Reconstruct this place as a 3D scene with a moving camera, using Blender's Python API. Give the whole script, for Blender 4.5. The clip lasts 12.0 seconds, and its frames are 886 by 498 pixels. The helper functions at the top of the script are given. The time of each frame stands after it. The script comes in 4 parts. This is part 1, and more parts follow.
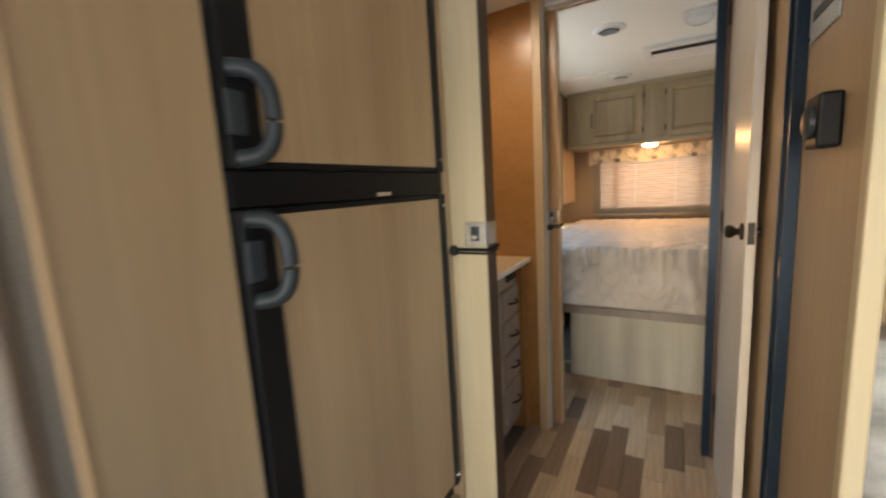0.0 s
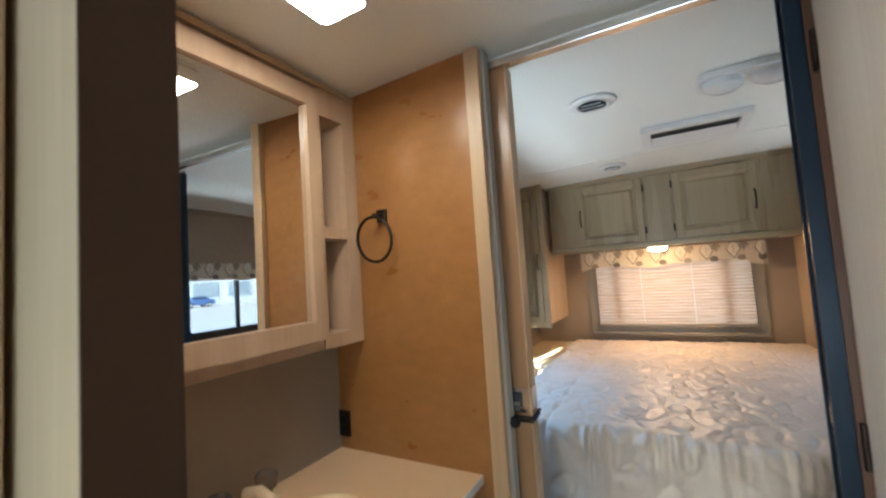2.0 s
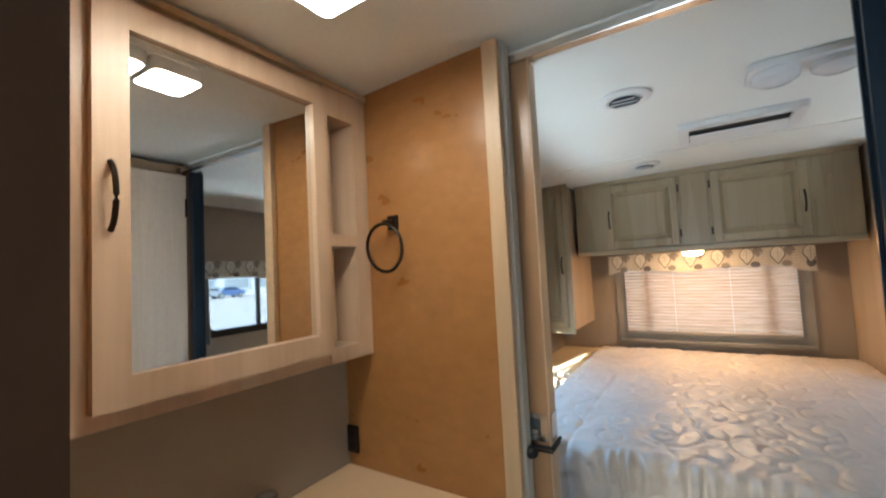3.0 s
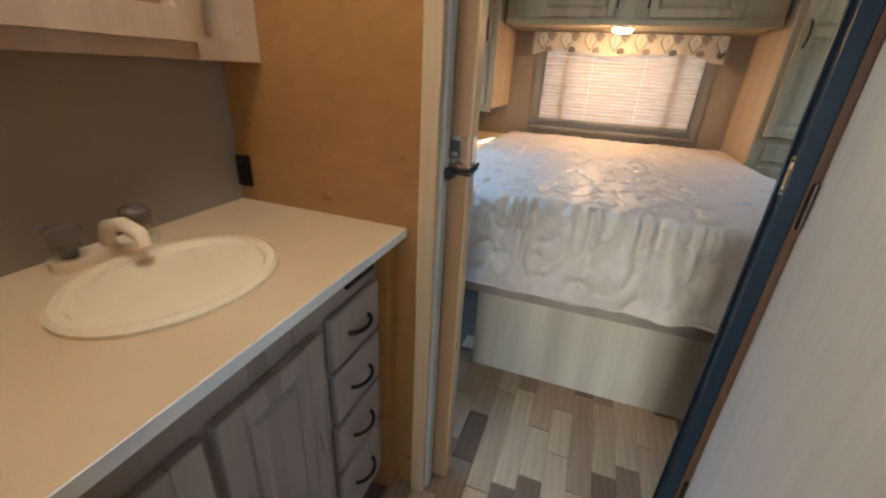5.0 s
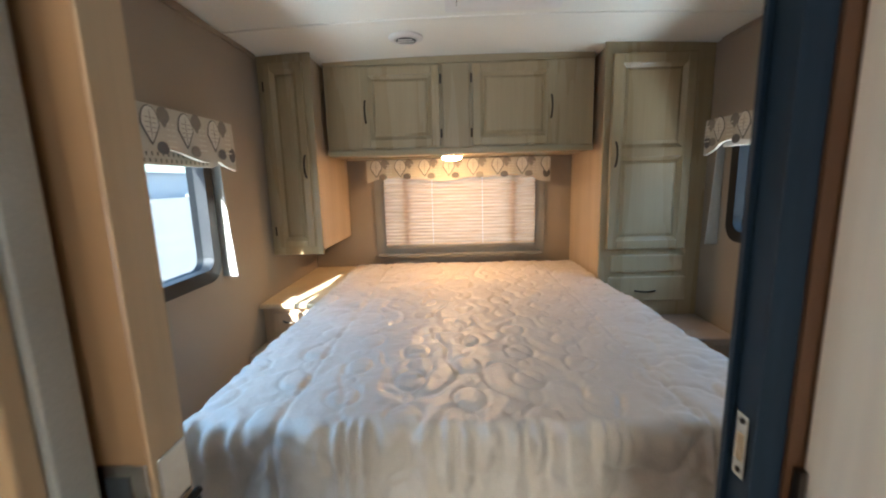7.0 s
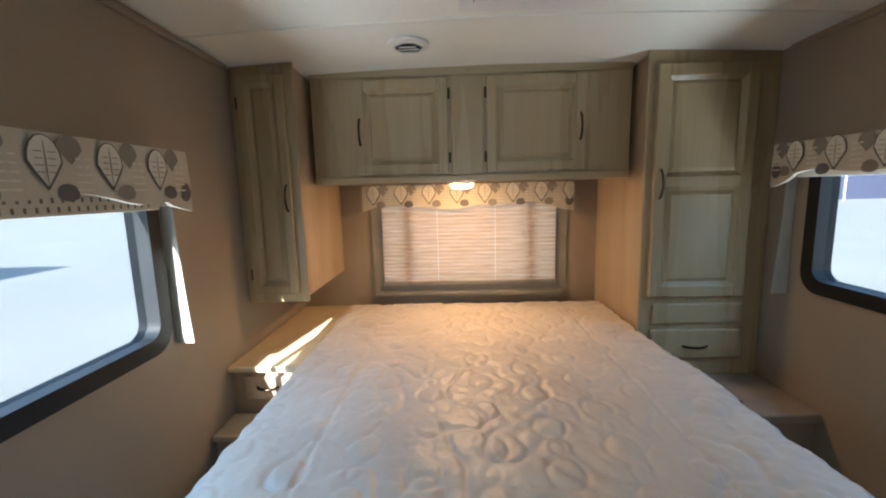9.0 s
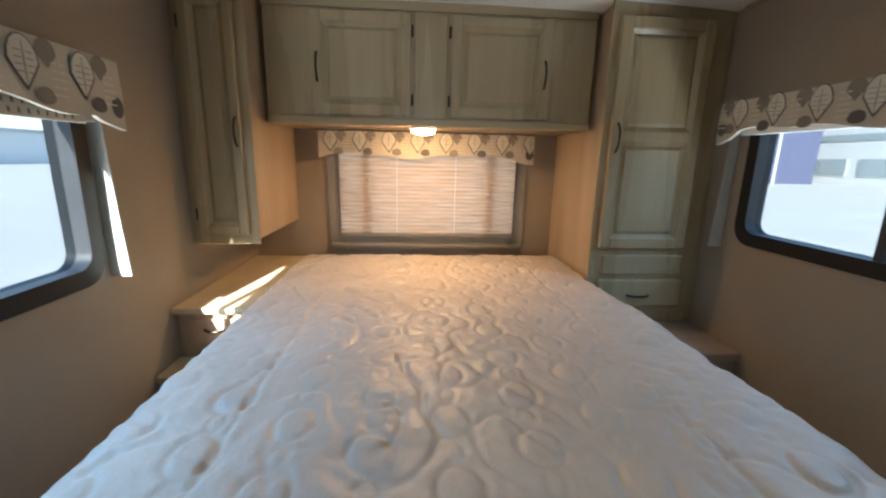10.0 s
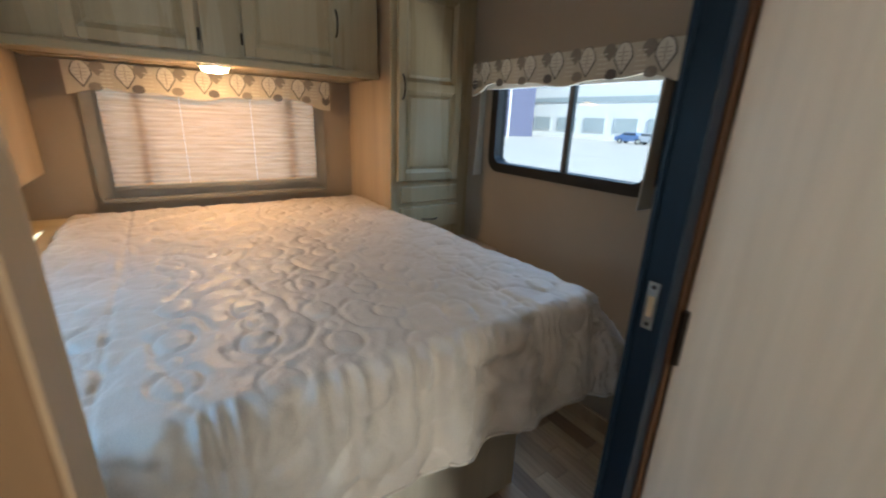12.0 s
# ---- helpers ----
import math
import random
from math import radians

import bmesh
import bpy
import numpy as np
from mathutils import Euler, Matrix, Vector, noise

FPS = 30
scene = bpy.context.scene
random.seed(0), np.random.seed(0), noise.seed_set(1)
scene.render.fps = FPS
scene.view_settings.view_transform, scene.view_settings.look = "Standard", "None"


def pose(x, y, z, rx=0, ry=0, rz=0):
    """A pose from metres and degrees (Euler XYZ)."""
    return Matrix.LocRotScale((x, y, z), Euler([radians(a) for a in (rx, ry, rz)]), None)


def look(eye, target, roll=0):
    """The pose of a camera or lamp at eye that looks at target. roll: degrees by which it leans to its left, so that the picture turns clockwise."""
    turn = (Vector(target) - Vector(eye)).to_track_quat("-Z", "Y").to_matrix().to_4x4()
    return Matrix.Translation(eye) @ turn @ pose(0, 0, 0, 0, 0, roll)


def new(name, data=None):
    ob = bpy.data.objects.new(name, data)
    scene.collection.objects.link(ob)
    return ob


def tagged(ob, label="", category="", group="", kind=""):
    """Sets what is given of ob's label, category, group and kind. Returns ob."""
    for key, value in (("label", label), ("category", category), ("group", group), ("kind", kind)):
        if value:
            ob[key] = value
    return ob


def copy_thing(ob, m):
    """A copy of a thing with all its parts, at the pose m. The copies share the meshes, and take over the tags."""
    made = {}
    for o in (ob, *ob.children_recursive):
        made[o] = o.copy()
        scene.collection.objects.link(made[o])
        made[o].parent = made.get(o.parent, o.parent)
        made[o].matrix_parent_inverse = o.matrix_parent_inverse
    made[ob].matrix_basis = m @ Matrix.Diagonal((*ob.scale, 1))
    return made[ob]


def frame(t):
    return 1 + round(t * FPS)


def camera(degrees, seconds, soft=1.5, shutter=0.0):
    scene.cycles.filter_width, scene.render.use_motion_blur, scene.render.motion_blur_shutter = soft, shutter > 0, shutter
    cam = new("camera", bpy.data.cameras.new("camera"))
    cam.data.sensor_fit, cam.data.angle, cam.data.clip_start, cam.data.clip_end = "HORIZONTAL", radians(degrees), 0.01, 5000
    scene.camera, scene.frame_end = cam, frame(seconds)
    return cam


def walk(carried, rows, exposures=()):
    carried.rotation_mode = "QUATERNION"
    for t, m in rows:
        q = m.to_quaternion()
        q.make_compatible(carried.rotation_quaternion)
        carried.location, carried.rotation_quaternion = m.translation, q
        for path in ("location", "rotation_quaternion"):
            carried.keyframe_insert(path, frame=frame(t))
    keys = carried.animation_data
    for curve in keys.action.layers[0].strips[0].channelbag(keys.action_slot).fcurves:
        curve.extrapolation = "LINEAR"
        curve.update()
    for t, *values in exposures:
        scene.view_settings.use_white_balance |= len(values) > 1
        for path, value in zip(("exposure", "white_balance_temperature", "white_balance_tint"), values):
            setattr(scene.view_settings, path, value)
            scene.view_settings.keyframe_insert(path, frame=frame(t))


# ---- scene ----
LAMP_BATH, LAMP_BED = 9.5, 46.0
EXPOSURES = [(0.0, 2.7, 6350, 8), (0.5, 2.98, 5800, 3), (1.0, 3.05, 5550, 3), (1.8, 2.9, 5250, 3), (6.5, 3.0, 5400, 3), (8.5, 2.65, 5550, 3), (12.0, 2.65, 5500, 2)]
cam = camera(95.6, 12.0, soft=2.1, shutter=0.4)
PATH = [
    (0, (0.051, 0.292, 1.207), (-0.937, 2.006, 0.915), -3.4),
    (0.5, (-0.025, 0.574, 1.249), (-0.708, 2.435, 0.988), -3.5),
    (1, (-0.059, 0.805, 1.273), (-0.672, 2.706, 1.163), -4.2),
    (1.5, (-0.067, 1.025, 1.333), (-0.873, 2.855, 1.345), -3.4),
    (2, (-0.067, 1.157, 1.388), (-1.035, 2.902, 1.518), -3.8),
    (2.5, (-0.071, 1.22, 1.44), (-1.118, 2.912, 1.64), -3.6),
    (3, (-0.081, 1.242, 1.434), (-1.154, 2.926, 1.543), -2.9),
    (3.5, (-0.096, 1.249, 1.378), (-1.172, 2.928, 1.219), -0.8),
    (5.5, (-0.169, 1.42, 1.194), (-0.566, 3.186, 0.342), 1.9),
    (6, (-0.118, 1.582, 1.234), (-0.314, 3.504, 0.715), -1.6),
    (6.5, (-0.1, 1.696, 1.307), (-0.197, 3.664, 0.964), -1.8),
    (8.5, (-0.15, 2.189, 1.401), (-0.172, 4.162, 1.075), -1.7),
    (9, (-0.151, 2.189, 1.443), (-0.211, 4.167, 1.157), -1.5),
    (9.5, (-0.146, 2.193, 1.396), (-0.165, 4.162, 1.047), 0.1),
    (10, (-0.158, 2.184, 1.346), (-0.008, 4.131, 0.911), 1.3),
    (10.5, (-0.211, 2.154, 1.308), (0.183, 4.047, 0.795), 1.8),
    (11, (-0.238, 2.132, 1.279), (0.389, 3.944, 0.709), 1.7),
    (11.5, (-0.282, 2.093, 1.257), (0.585, 3.796, 0.667), 1.8),
    (12, (-0.351, 1.972, 1.302), (0.742, 3.532, 0.691), 2.4),
]
walk(cam, [(t, look(eye, target, roll)) for t, eye, target, roll in PATH], EXPOSURES)

# ---- world, sun, exposure ----
world = bpy.data.worlds.new("world")
scene.world = world
world.use_nodes = True
wn = world.node_tree.nodes
sky = wn.new("ShaderNodeTexSky")
sky.sky_type = "NISHITA"
sky.sun_disc = False
sky.sun_elevation = radians(27)
sky.sun_rotation = radians(190)
wn["Background"].inputs["Strength"].default_value = 0.15
world.node_tree.links.new(sky.outputs[0], wn["Background"].inputs["Color"])
sun = new("sun", bpy.data.lights.new("sun", "SUN"))
sun.data.energy, sun.data.angle, sun.data.color = 5.0, radians(0.5), (1.0, 0.93, 0.82)
sun.matrix_world = look((0, 0, 10), (0.17 * 10, 0.8 * 10, 10 - 0.42 * 10))


def daylight_fill(name, eye, target, width, height, power, colour):
    """Added area lamp at a window opening, standing in for the daylight that comes in there."""
    d = bpy.data.lights.new(name, "AREA")
    d.shape, d.size, d.size_y, d.energy, d.color = "RECTANGLE", width, height, power, colour
    ob = new(name, d)
    ob.matrix_world = look(eye, target)
    return ob


daylight_fill("daylight_left", (-1.25, 2.80, 1.74), (-0.30, 2.80, 0.85), 0.95, 0.36, 4.2, (0.40, 0.67, 1.0))
daylight_fill("daylight_right", (1.34, 3.20, 1.76), (0.40, 3.20, 0.85), 0.85, 0.36, 2.2, (0.52, 0.74, 1.0))
# unseen fills outside below the sills, added to brighten the ceiling like ground bounce
daylight_fill("sill_fill_left", (-1.32, 2.80, 0.72), (-0.25, 2.80, 1.95), 0.95, 0.30, 3.5, (1.0, 0.98, 0.93))
daylight_fill("sill_fill_right", (1.42, 3.20, 0.76), (0.40, 3.20, 1.95), 0.85, 0.30, 3.0, (1.0, 0.98, 0.93))
# added fill in the unseen end wall, brightens corridor floor and bed base
daylight_fill("back_fill", (-0.15, -1.57, 0.66), (-0.15, 1.0, 0.45), 1.1, 0.6, 3.0, (0.92, 0.96, 1.0))


# ---- materials ----
def mat(name, rough=0.5, metal=0.0):
    m = bpy.data.materials.new(name)
    m.use_nodes = True
    b = m.node_tree.nodes["Principled BSDF"]
    b.inputs["Roughness"].default_value = rough
    b.inputs["Metallic"].default_value = metal
    return m, m.node_tree, b


def rgb(c):
    return (c[0], c[1], c[2], 1.0)


def noise_node(nt, scale, stretch=(1, 1, 1), detail=3.0, vec=None):
    if vec is None:
        tc = nt.nodes.new("ShaderNodeTexCoord")
        vec = tc.outputs["Object"]
    mp = nt.nodes.new("ShaderNodeMapping")
    mp.inputs["Scale"].default_value = stretch
    nt.links.new(vec, mp.inputs["Vector"])
    n = nt.nodes.new("ShaderNodeTexNoise")
    n.inputs["Scale"].default_value = scale
    n.inputs["Detail"].default_value = detail
    nt.links.new(mp.outputs[0], n.inputs["Vector"])
    return n


def ramp(nt, fac, stops):
    r = nt.nodes.new("ShaderNodeValToRGB")
    e = r.color_ramp.elements
    e[0].position, e[0].color = stops[0][0], rgb(stops[0][1])
    e[1].position, e[1].color = stops[-1][0], rgb(stops[-1][1])
    for p, c in stops[1:-1]:
        q = e.new(p)
        q.color = rgb(c)
    nt.links.new(fac, r.inputs["Fac"])
    return r


def mixc(nt, a, b, fac, mode="MULTIPLY"):
    m = nt.nodes.new("ShaderNodeMix")
    m.data_type, m.blend_type = "RGBA", mode
    m.inputs[0].default_value = fac
    nt.links.new(a, m.inputs[6])
    nt.links.new(b, m.inputs[7])
    return m.outputs[2]


def bump(nt, b, h, strength, dist=0.002):
    n = nt.nodes.new("ShaderNodeBump")
    n.inputs["Strength"].default_value, n.inputs["Distance"].default_value = strength, dist
    nt.links.new(h, n.inputs["Height"])
    nt.links.new(n.outputs[0], b.inputs["Normal"])


def two_scale(name, dark, light, s1=2.0, s2=60.0, rough=0.6, st1=(1, 1, 1), st2=(1, 1, 1), bmp=0.2, metal=0.0, fine=0.35):
    """Colour that varies at a broad and a fine scale, with a little relief."""
    m, nt, b = mat(name, rough, metal)
    a = noise_node(nt, s1, st1)
    r1 = ramp(nt, a.outputs["Fac"], [(0.3, dark), (0.7, light)])
    c = noise_node(nt, s2, st2)
    r2 = ramp(nt, c.outputs["Fac"], [(0.25, (1 - fine,) * 3), (0.75, (1, 1, 1))])
    nt.links.new(mixc(nt, r1.outputs[0], r2.outputs[0], 1.0), b.inputs["Base Color"])
    rr = nt.nodes.new("ShaderNodeMapRange")
    rr.inputs["To Min"].default_value, rr.inputs["To Max"].default_value = max(0.03, rough - 0.08), min(1, rough + 0.08)
    nt.links.new(a.outputs["Fac"], rr.inputs["Value"])
    nt.links.new(rr.outputs[0], b.inputs["Roughness"])
    if bmp:
        bump(nt, b, c.outputs["Fac"], bmp, 0.001)
    return m


def wood(name, dark, light, rough=0.45, along="z", fine=0.10):
    st1 = {"z": (6, 6, 0.5), "y": (6, 0.5, 6), "x": (0.5, 6, 6)}[along]
    st2 = {"z": (60, 60, 2.5), "y": (60, 2.5, 60), "x": (2.5, 60, 60)}[along]
    return two_scale(name, dark, light, 1.3, 1.6, rough, st1, st2, 0.12, 0, fine)


M_FRIDGE = wood("tan wood laminate", (0.40, 0.27, 0.15), (0.52, 0.375, 0.225), 0.4)
M_PALE = wood("pale wood laminate", (0.54, 0.43, 0.265), (0.67, 0.555, 0.365), 0.45)
M_DOOR = wood("pale door laminate", (0.70, 0.61, 0.51), (0.80, 0.72, 0.62), 0.32)
M_CAB = wood("greige cabinet wood", (0.36, 0.285, 0.165), (0.42, 0.338, 0.205), 0.28)
M_CABX = wood("greige cabinet rail", (0.36, 0.285, 0.165), (0.42, 0.338, 0.205), 0.28, "x")
M_CABSIDE = wood("cabinet side board", (0.38, 0.29, 0.19), (0.48, 0.38, 0.26), 0.4)
M_VAN = wood("mauve grey cabinet wood", (0.28, 0.225, 0.18), (0.37, 0.305, 0.25), 0.3)
M_ORANGE = two_scale("tan wallboard", (0.335, 0.155, 0.044), (0.375, 0.18, 0.054), 7.0, 26.0, 0.30, (1, 1, 1.6), (1, 1, 1.5), 0.04, 0, 0.16)
M_TRIM = wood("honey trim", (0.46, 0.32, 0.18), (0.56, 0.41, 0.25), 0.42)
M_MEDI = wood("blond cabinet wood", (0.43, 0.29, 0.175), (0.55, 0.39, 0.255), 0.38)
M_WALL = two_scale("taupe wallpaper", (0.275, 0.222, 0.165), (0.335, 0.275, 0.21), 1.5, 300.0, 0.6, bmp=0.15, fine=0.12)
M_CEIL = two_scale("white ceiling vinyl", (0.79, 0.80, 0.745), (0.84, 0.85, 0.79), 1.2, 150.0, 0.55, bmp=0.06, fine=0.05)
M_COUNTER = two_scale("cream laminate", (0.62, 0.43, 0.245), (0.68, 0.49, 0.295), 3.0, 400.0, 0.35, bmp=0.03, fine=0.10)
M_SINK = two_scale("cream plastic", (0.76, 0.61, 0.39), (0.81, 0.67, 0.45), 3.0, 80.0, 0.2, bmp=0.0, fine=0.03)
M_BLACK = two_scale("black plastic", (0.006, 0.0065, 0.008), (0.011, 0.0115, 0.013), 4.0, 300.0, 0.45, bmp=0.05, fine=0.2)
M_GREYPL = two_scale("grey plastic", (0.030, 0.036, 0.042), (0.048, 0.055, 0.062), 4.0, 300.0, 0.38, bmp=0.05, fine=0.15)
M_ALU = two_scale("dark blue grey aluminium", (0.012, 0.022, 0.038), (0.02, 0.035, 0.056), 2.0, 120.0, 0.35, (1, 1, 0.3), (1, 1, 0.1), 0.04, 0.3, 0.2)
M_BRONZE = two_scale("dark bronze", (0.03, 0.022, 0.017), (0.05, 0.037, 0.028), 10.0, 200.0, 0.35, bmp=0.05, metal=0.8, fine=0.2)
M_CHROME = two_scale("worn chrome", (0.62, 0.60, 0.56), (0.75, 0.74, 0.72), 20.0, 300.0, 0.22, bmp=0.04, metal=1.0, fine=0.12)
M_WHITEPL = two_scale("white plastic", (0.72, 0.72, 0.70), (0.80, 0.80, 0.78), 3.0, 100.0, 0.4, bmp=0.02, fine=0.04)
M_FABRIC = two_scale("cream linen fabric", (0.50, 0.46, 0.37), (0.58, 0.54, 0.45), 6.0, 500.0, 0.85, bmp=0.5, fine=0.25)
M_PRINT = two_scale("charcoal print", (0.11, 0.10, 0.10), (0.15, 0.14, 0.135), 8.0, 500.0, 0.85, bmp=0.4, fine=0.25)
M_PRINTB = two_scale("grey brown print", (0.22, 0.20, 0.17), (0.28, 0.255, 0.22), 8.0, 500.0, 0.85, bmp=0.4, fine=0.25)
M_WHEAT = two_scale("light print", (0.62, 0.60, 0.52), (0.68, 0.66, 0.58), 8.0, 500.0, 0.85, bmp=0.4, fine=0.2)
M_LEG = two_scale("grey vinyl", (0.38, 0.37, 0.33), (0.46, 0.45, 0.41), 5.0, 300.0, 0.6, bmp=0.2, fine=0.12)
M_SURR = two_scale("grey window surround vinyl", (0.20, 0.19, 0.17), (0.26, 0.245, 0.22), 5.0, 300.0, 0.55, bmp=0.2, fine=0.12)
M_CUSHION = two_scale("mottled dinette fabric", (0.35, 0.33, 0.30), (0.70, 0.68, 0.64), 9.0, 300.0, 0.85, (1, 1, 2), bmp=0.4, fine=0.25)

for _m in (M_BLACK, M_GREYPL, M_ALU):
    _m.node_tree.nodes["Principled BSDF"].inputs["Specular IOR Level"].default_value = 0.25


def quilt_material():
    m, nt, b = mat("satin bedspread", 0.39)
    a = noise_node(nt, 5.0)
    r1 = ramp(nt, a.outputs["Fac"], [(0.3, (0.54, 0.47, 0.40)), (0.7, (0.61, 0.54, 0.465))])
    w = noise_node(nt, 700.0, (1, 1, 1), 2)
    r2 = ramp(nt, w.outputs["Fac"], [(0.3, (0.86, 0.86, 0.86)), (0.7, (1, 1, 1))])
    nt.links.new(mixc(nt, r1.outputs[0], r2.outputs[0], 1.0), b.inputs["Base Color"])
    b.inputs["Sheen Weight"].default_value = 0.25
    f = noise_node(nt, 30.0, (1, 1, 1), 4)
    bump(nt, b, f.outputs["Fac"], 0.6, 0.007)
    return m


def floor_material():
    m, nt, b = mat("plank vinyl", 0.38)
    oi = nt.nodes.new("ShaderNodeObjectInfo")
    r = ramp(nt, oi.outputs["Random"], [(0.0, (0.19, 0.12, 0.075)), (0.2, (0.31, 0.205, 0.13)), (0.42, (0.47, 0.325, 0.20)), (0.7, (0.60, 0.435, 0.275)), (1.0, (0.69, 0.525, 0.35))])
    r.color_ramp.interpolation = "LINEAR"
    g = noise_node(nt, 2.0, (40, 2.2, 40), 4)
    r2 = ramp(nt, g.outputs["Fac"], [(0.25, (0.68, 0.66, 0.64)), (0.7, (1, 1, 1))])
    nt.links.new(mixc(nt, r.outputs[0], r2.outputs[0], 1.0), b.inputs["Base Color"])
    bump(nt, b, g.outputs["Fac"], 0.15, 0.0008)
    return m


def blind_material():
    m, nt, b = mat("woven paper blind", 0.8)
    g = noise_node(nt, 3.0, (3, 3, 60), 4)
    r = ramp(nt, g.outputs["Fac"], [(0.3, (0.52, 0.335, 0.195)), (0.7, (0.67, 0.48, 0.32))])
    tr = nt.nodes.new("ShaderNodeBsdfTranslucent")
    mx = nt.nodes.new("ShaderNodeMixShader")
    mx.inputs[0].default_value = 0.6
    nt.links.new(r.outputs[0], b.inputs["Base Color"])
    nt.links.new(r.outputs[0], tr.inputs["Color"])
    nt.links.new(b.outputs[0], mx.inputs[1])
    nt.links.new(tr.outputs[0], mx.inputs[2])
    nt.links.new(mx.outputs[0], nt.nodes["Material Output"].inputs["Surface"])
    return m


def plain(name, c, rough=0.5, metal=0.0):
    return two_scale(name, tuple(v * 0.92 for v in c), c, 3.0, 120.0, rough, bmp=0.03, metal=metal, fine=0.08)


def glow(name, c, strength):
    m, nt, b = mat(name, 0.4)
    b.inputs["Base Color"].default_value = rgb((0.8, 0.78, 0.72))
    b.inputs["Emission Color"].default_value = rgb(c)
    b.inputs["Emission Strength"].default_value = strength
    return m


def glass_material(name, tint):
    m, nt, b = mat(name, 0.0)
    b.inputs["Base Color"].default_value = rgb(tint)
    b.inputs["Transmission Weight"].default_value = 1.0
    b.inputs["IOR"].default_value = 1.1
    return m


M_QUILT, M_FLOOR, M_BLIND, M_GLASS = quilt_material(), floor_material(), blind_material(), glass_material("tinted window glass", (0.31, 0.335, 0.35))
M_CLEAR = glass_material("clear window glass", (0.9, 0.92, 0.92))
M_MIRROR = plain("mirror silver", (0.88, 0.88, 0.86), 0.02, 1.0)
for _n in list(M_MIRROR.node_tree.nodes):
    if _n.type in ("BUMP", "MAP_RANGE"):
        M_MIRROR.node_tree.nodes.remove(_n)
M_MIRROR.node_tree.nodes["Principled BSDF"].inputs["Roughness"].default_value = 0.015
M_LAMP_BATH = glow("warm lamp lens", (1.0, 0.83, 0.62), LAMP_BATH)
M_LAMP_BED = glow("warm puck lens", (1.0, 0.52, 0.20), LAMP_BED)
M_FOIL = plain("grey label", (0.45, 0.46, 0.46), 0.35)
M_CONCRETE = two_scale("sunlit concrete lot", (0.42, 0.39, 0.345), (0.48, 0.45, 0.405), 0.35, 30.0, 0.85, bmp=0.1, fine=0.15)

# ---- small building helpers ----
BASE = {}


def cuboid(bm, x0, x1, y0, y1, z0, z1, bevel=0.0, seg=2):
    r = bmesh.ops.create_cube(bm, size=1.0)
    vs = r["verts"]
    for v in vs:
        v.co = Vector(((x0 + x1) / 2 + v.co.x * (x1 - x0), (y0 + y1) / 2 + v.co.y * (y1 - y0), (z0 + z1) / 2 + v.co.z * (z1 - z0)))
    if bevel:
        es = list({e for v in vs for e in v.link_edges})
        bmesh.ops.bevel(bm, geom=es, offset=bevel, segments=seg, profile=0.5, affect="EDGES")
    return bm


def box(*a, **k):
    return cuboid(bmesh.new(), *a, **k)


def tube(points, radius, sides=10, closed=False, bm=None):
    """A round bar along a line of points."""
    bm = bm or bmesh.new()
    pts = [Vector(p) for p in points]
    n = len(pts)
    rings = []
    up = Vector((0, 0, 1))
    for i, p in enumerate(pts):
        a = pts[(i - 1) % n] if (closed or i > 0) else p
        c = pts[(i + 1) % n] if (closed or i < n - 1) else p
        d = (c - a).normalized()
        s = d.cross(up)
        if s.length < 0.05:
            s = d.cross(Vector((1, 0, 0)))
        s.normalize()
        u = s.cross(d).normalized()
        rings.append([bm.verts.new(p + radius * (math.cos(t) * s + math.sin(t) * u)) for t in (2 * math.pi * k / sides for k in range(sides))])
    m = n if closed else n - 1
    for i in range(m):
        ra, rb = rings[i], rings[(i + 1) % n]
        for k in range(sides):
            bm.faces.new((ra[k], ra[(k + 1) % sides], rb[(k + 1) % sides], rb[k]))
    if not closed:
        bm.faces.new(rings[0][::-1])
        bm.faces.new(rings[-1])
    return bm


def lathe(profile, centre, axis="z", sides=28, bm=None):
    """Turns (radius, height) pairs round an axis through centre."""
    bm = bm or bmesh.new()
    c = Vector(centre)
    rings = []
    for r, h in profile:
        ring = []
        for k in range(sides):
            t = 2 * math.pi * k / sides
            a, b = r * math.cos(t), r * math.sin(t)
            off = {"z": (a, b, h), "y": (a, h, b), "x": (h, a, b)}[axis]
            ring.append(bm.verts.new(c + Vector(off)))
        rings.append(ring)
    for ra, rb in zip(rings, rings[1:]):
        for k in range(sides):
            bm.faces.new((ra[k], ra[(k + 1) % sides], rb[(k + 1) % sides], rb[k]))
    bm.faces.new(rings[0][::-1])
    bm.faces.new(rings[-1])
    return bm


def rounded(a0, a1, b0, b1, r, seg=6):
    out = []
    for ca, cb, t0 in ((a1 - r, b1 - r, 0), (a0 + r, b1 - r, 90), (a0 + r, b0 + r, 180), (a1 - r, b0 + r, 270)):
        for i in range(seg + 1):
            t = radians(t0 + 90 * i / seg)
            out.append((ca + r * math.cos(t), cb + r * math.sin(t)))
    return out


def place(axis, d, a, b):
    return {"x": (d, a, b), "y": (a, d, b), "z": (a, b, d)}[axis]


def ring_frame(axis, d0, d1, outer, inner, bm=None):
    """A frame between two outlines of equal count, from depth d0 to d1 along axis."""
    bm = bm or bmesh.new()
    n = len(outer)
    loops = [[bm.verts.new(place(axis, d, a, b)) for a, b in o] for d, o in ((d0, outer), (d1, outer), (d1, inner), (d0, inner))]
    for i in range(4):
        p, q = loops[i], loops[(i + 1) % 4]
        for k in range(n):
            bm.faces.new((p[k], p[(k + 1) % n], q[(k + 1) % n], q[k]))
    return bm


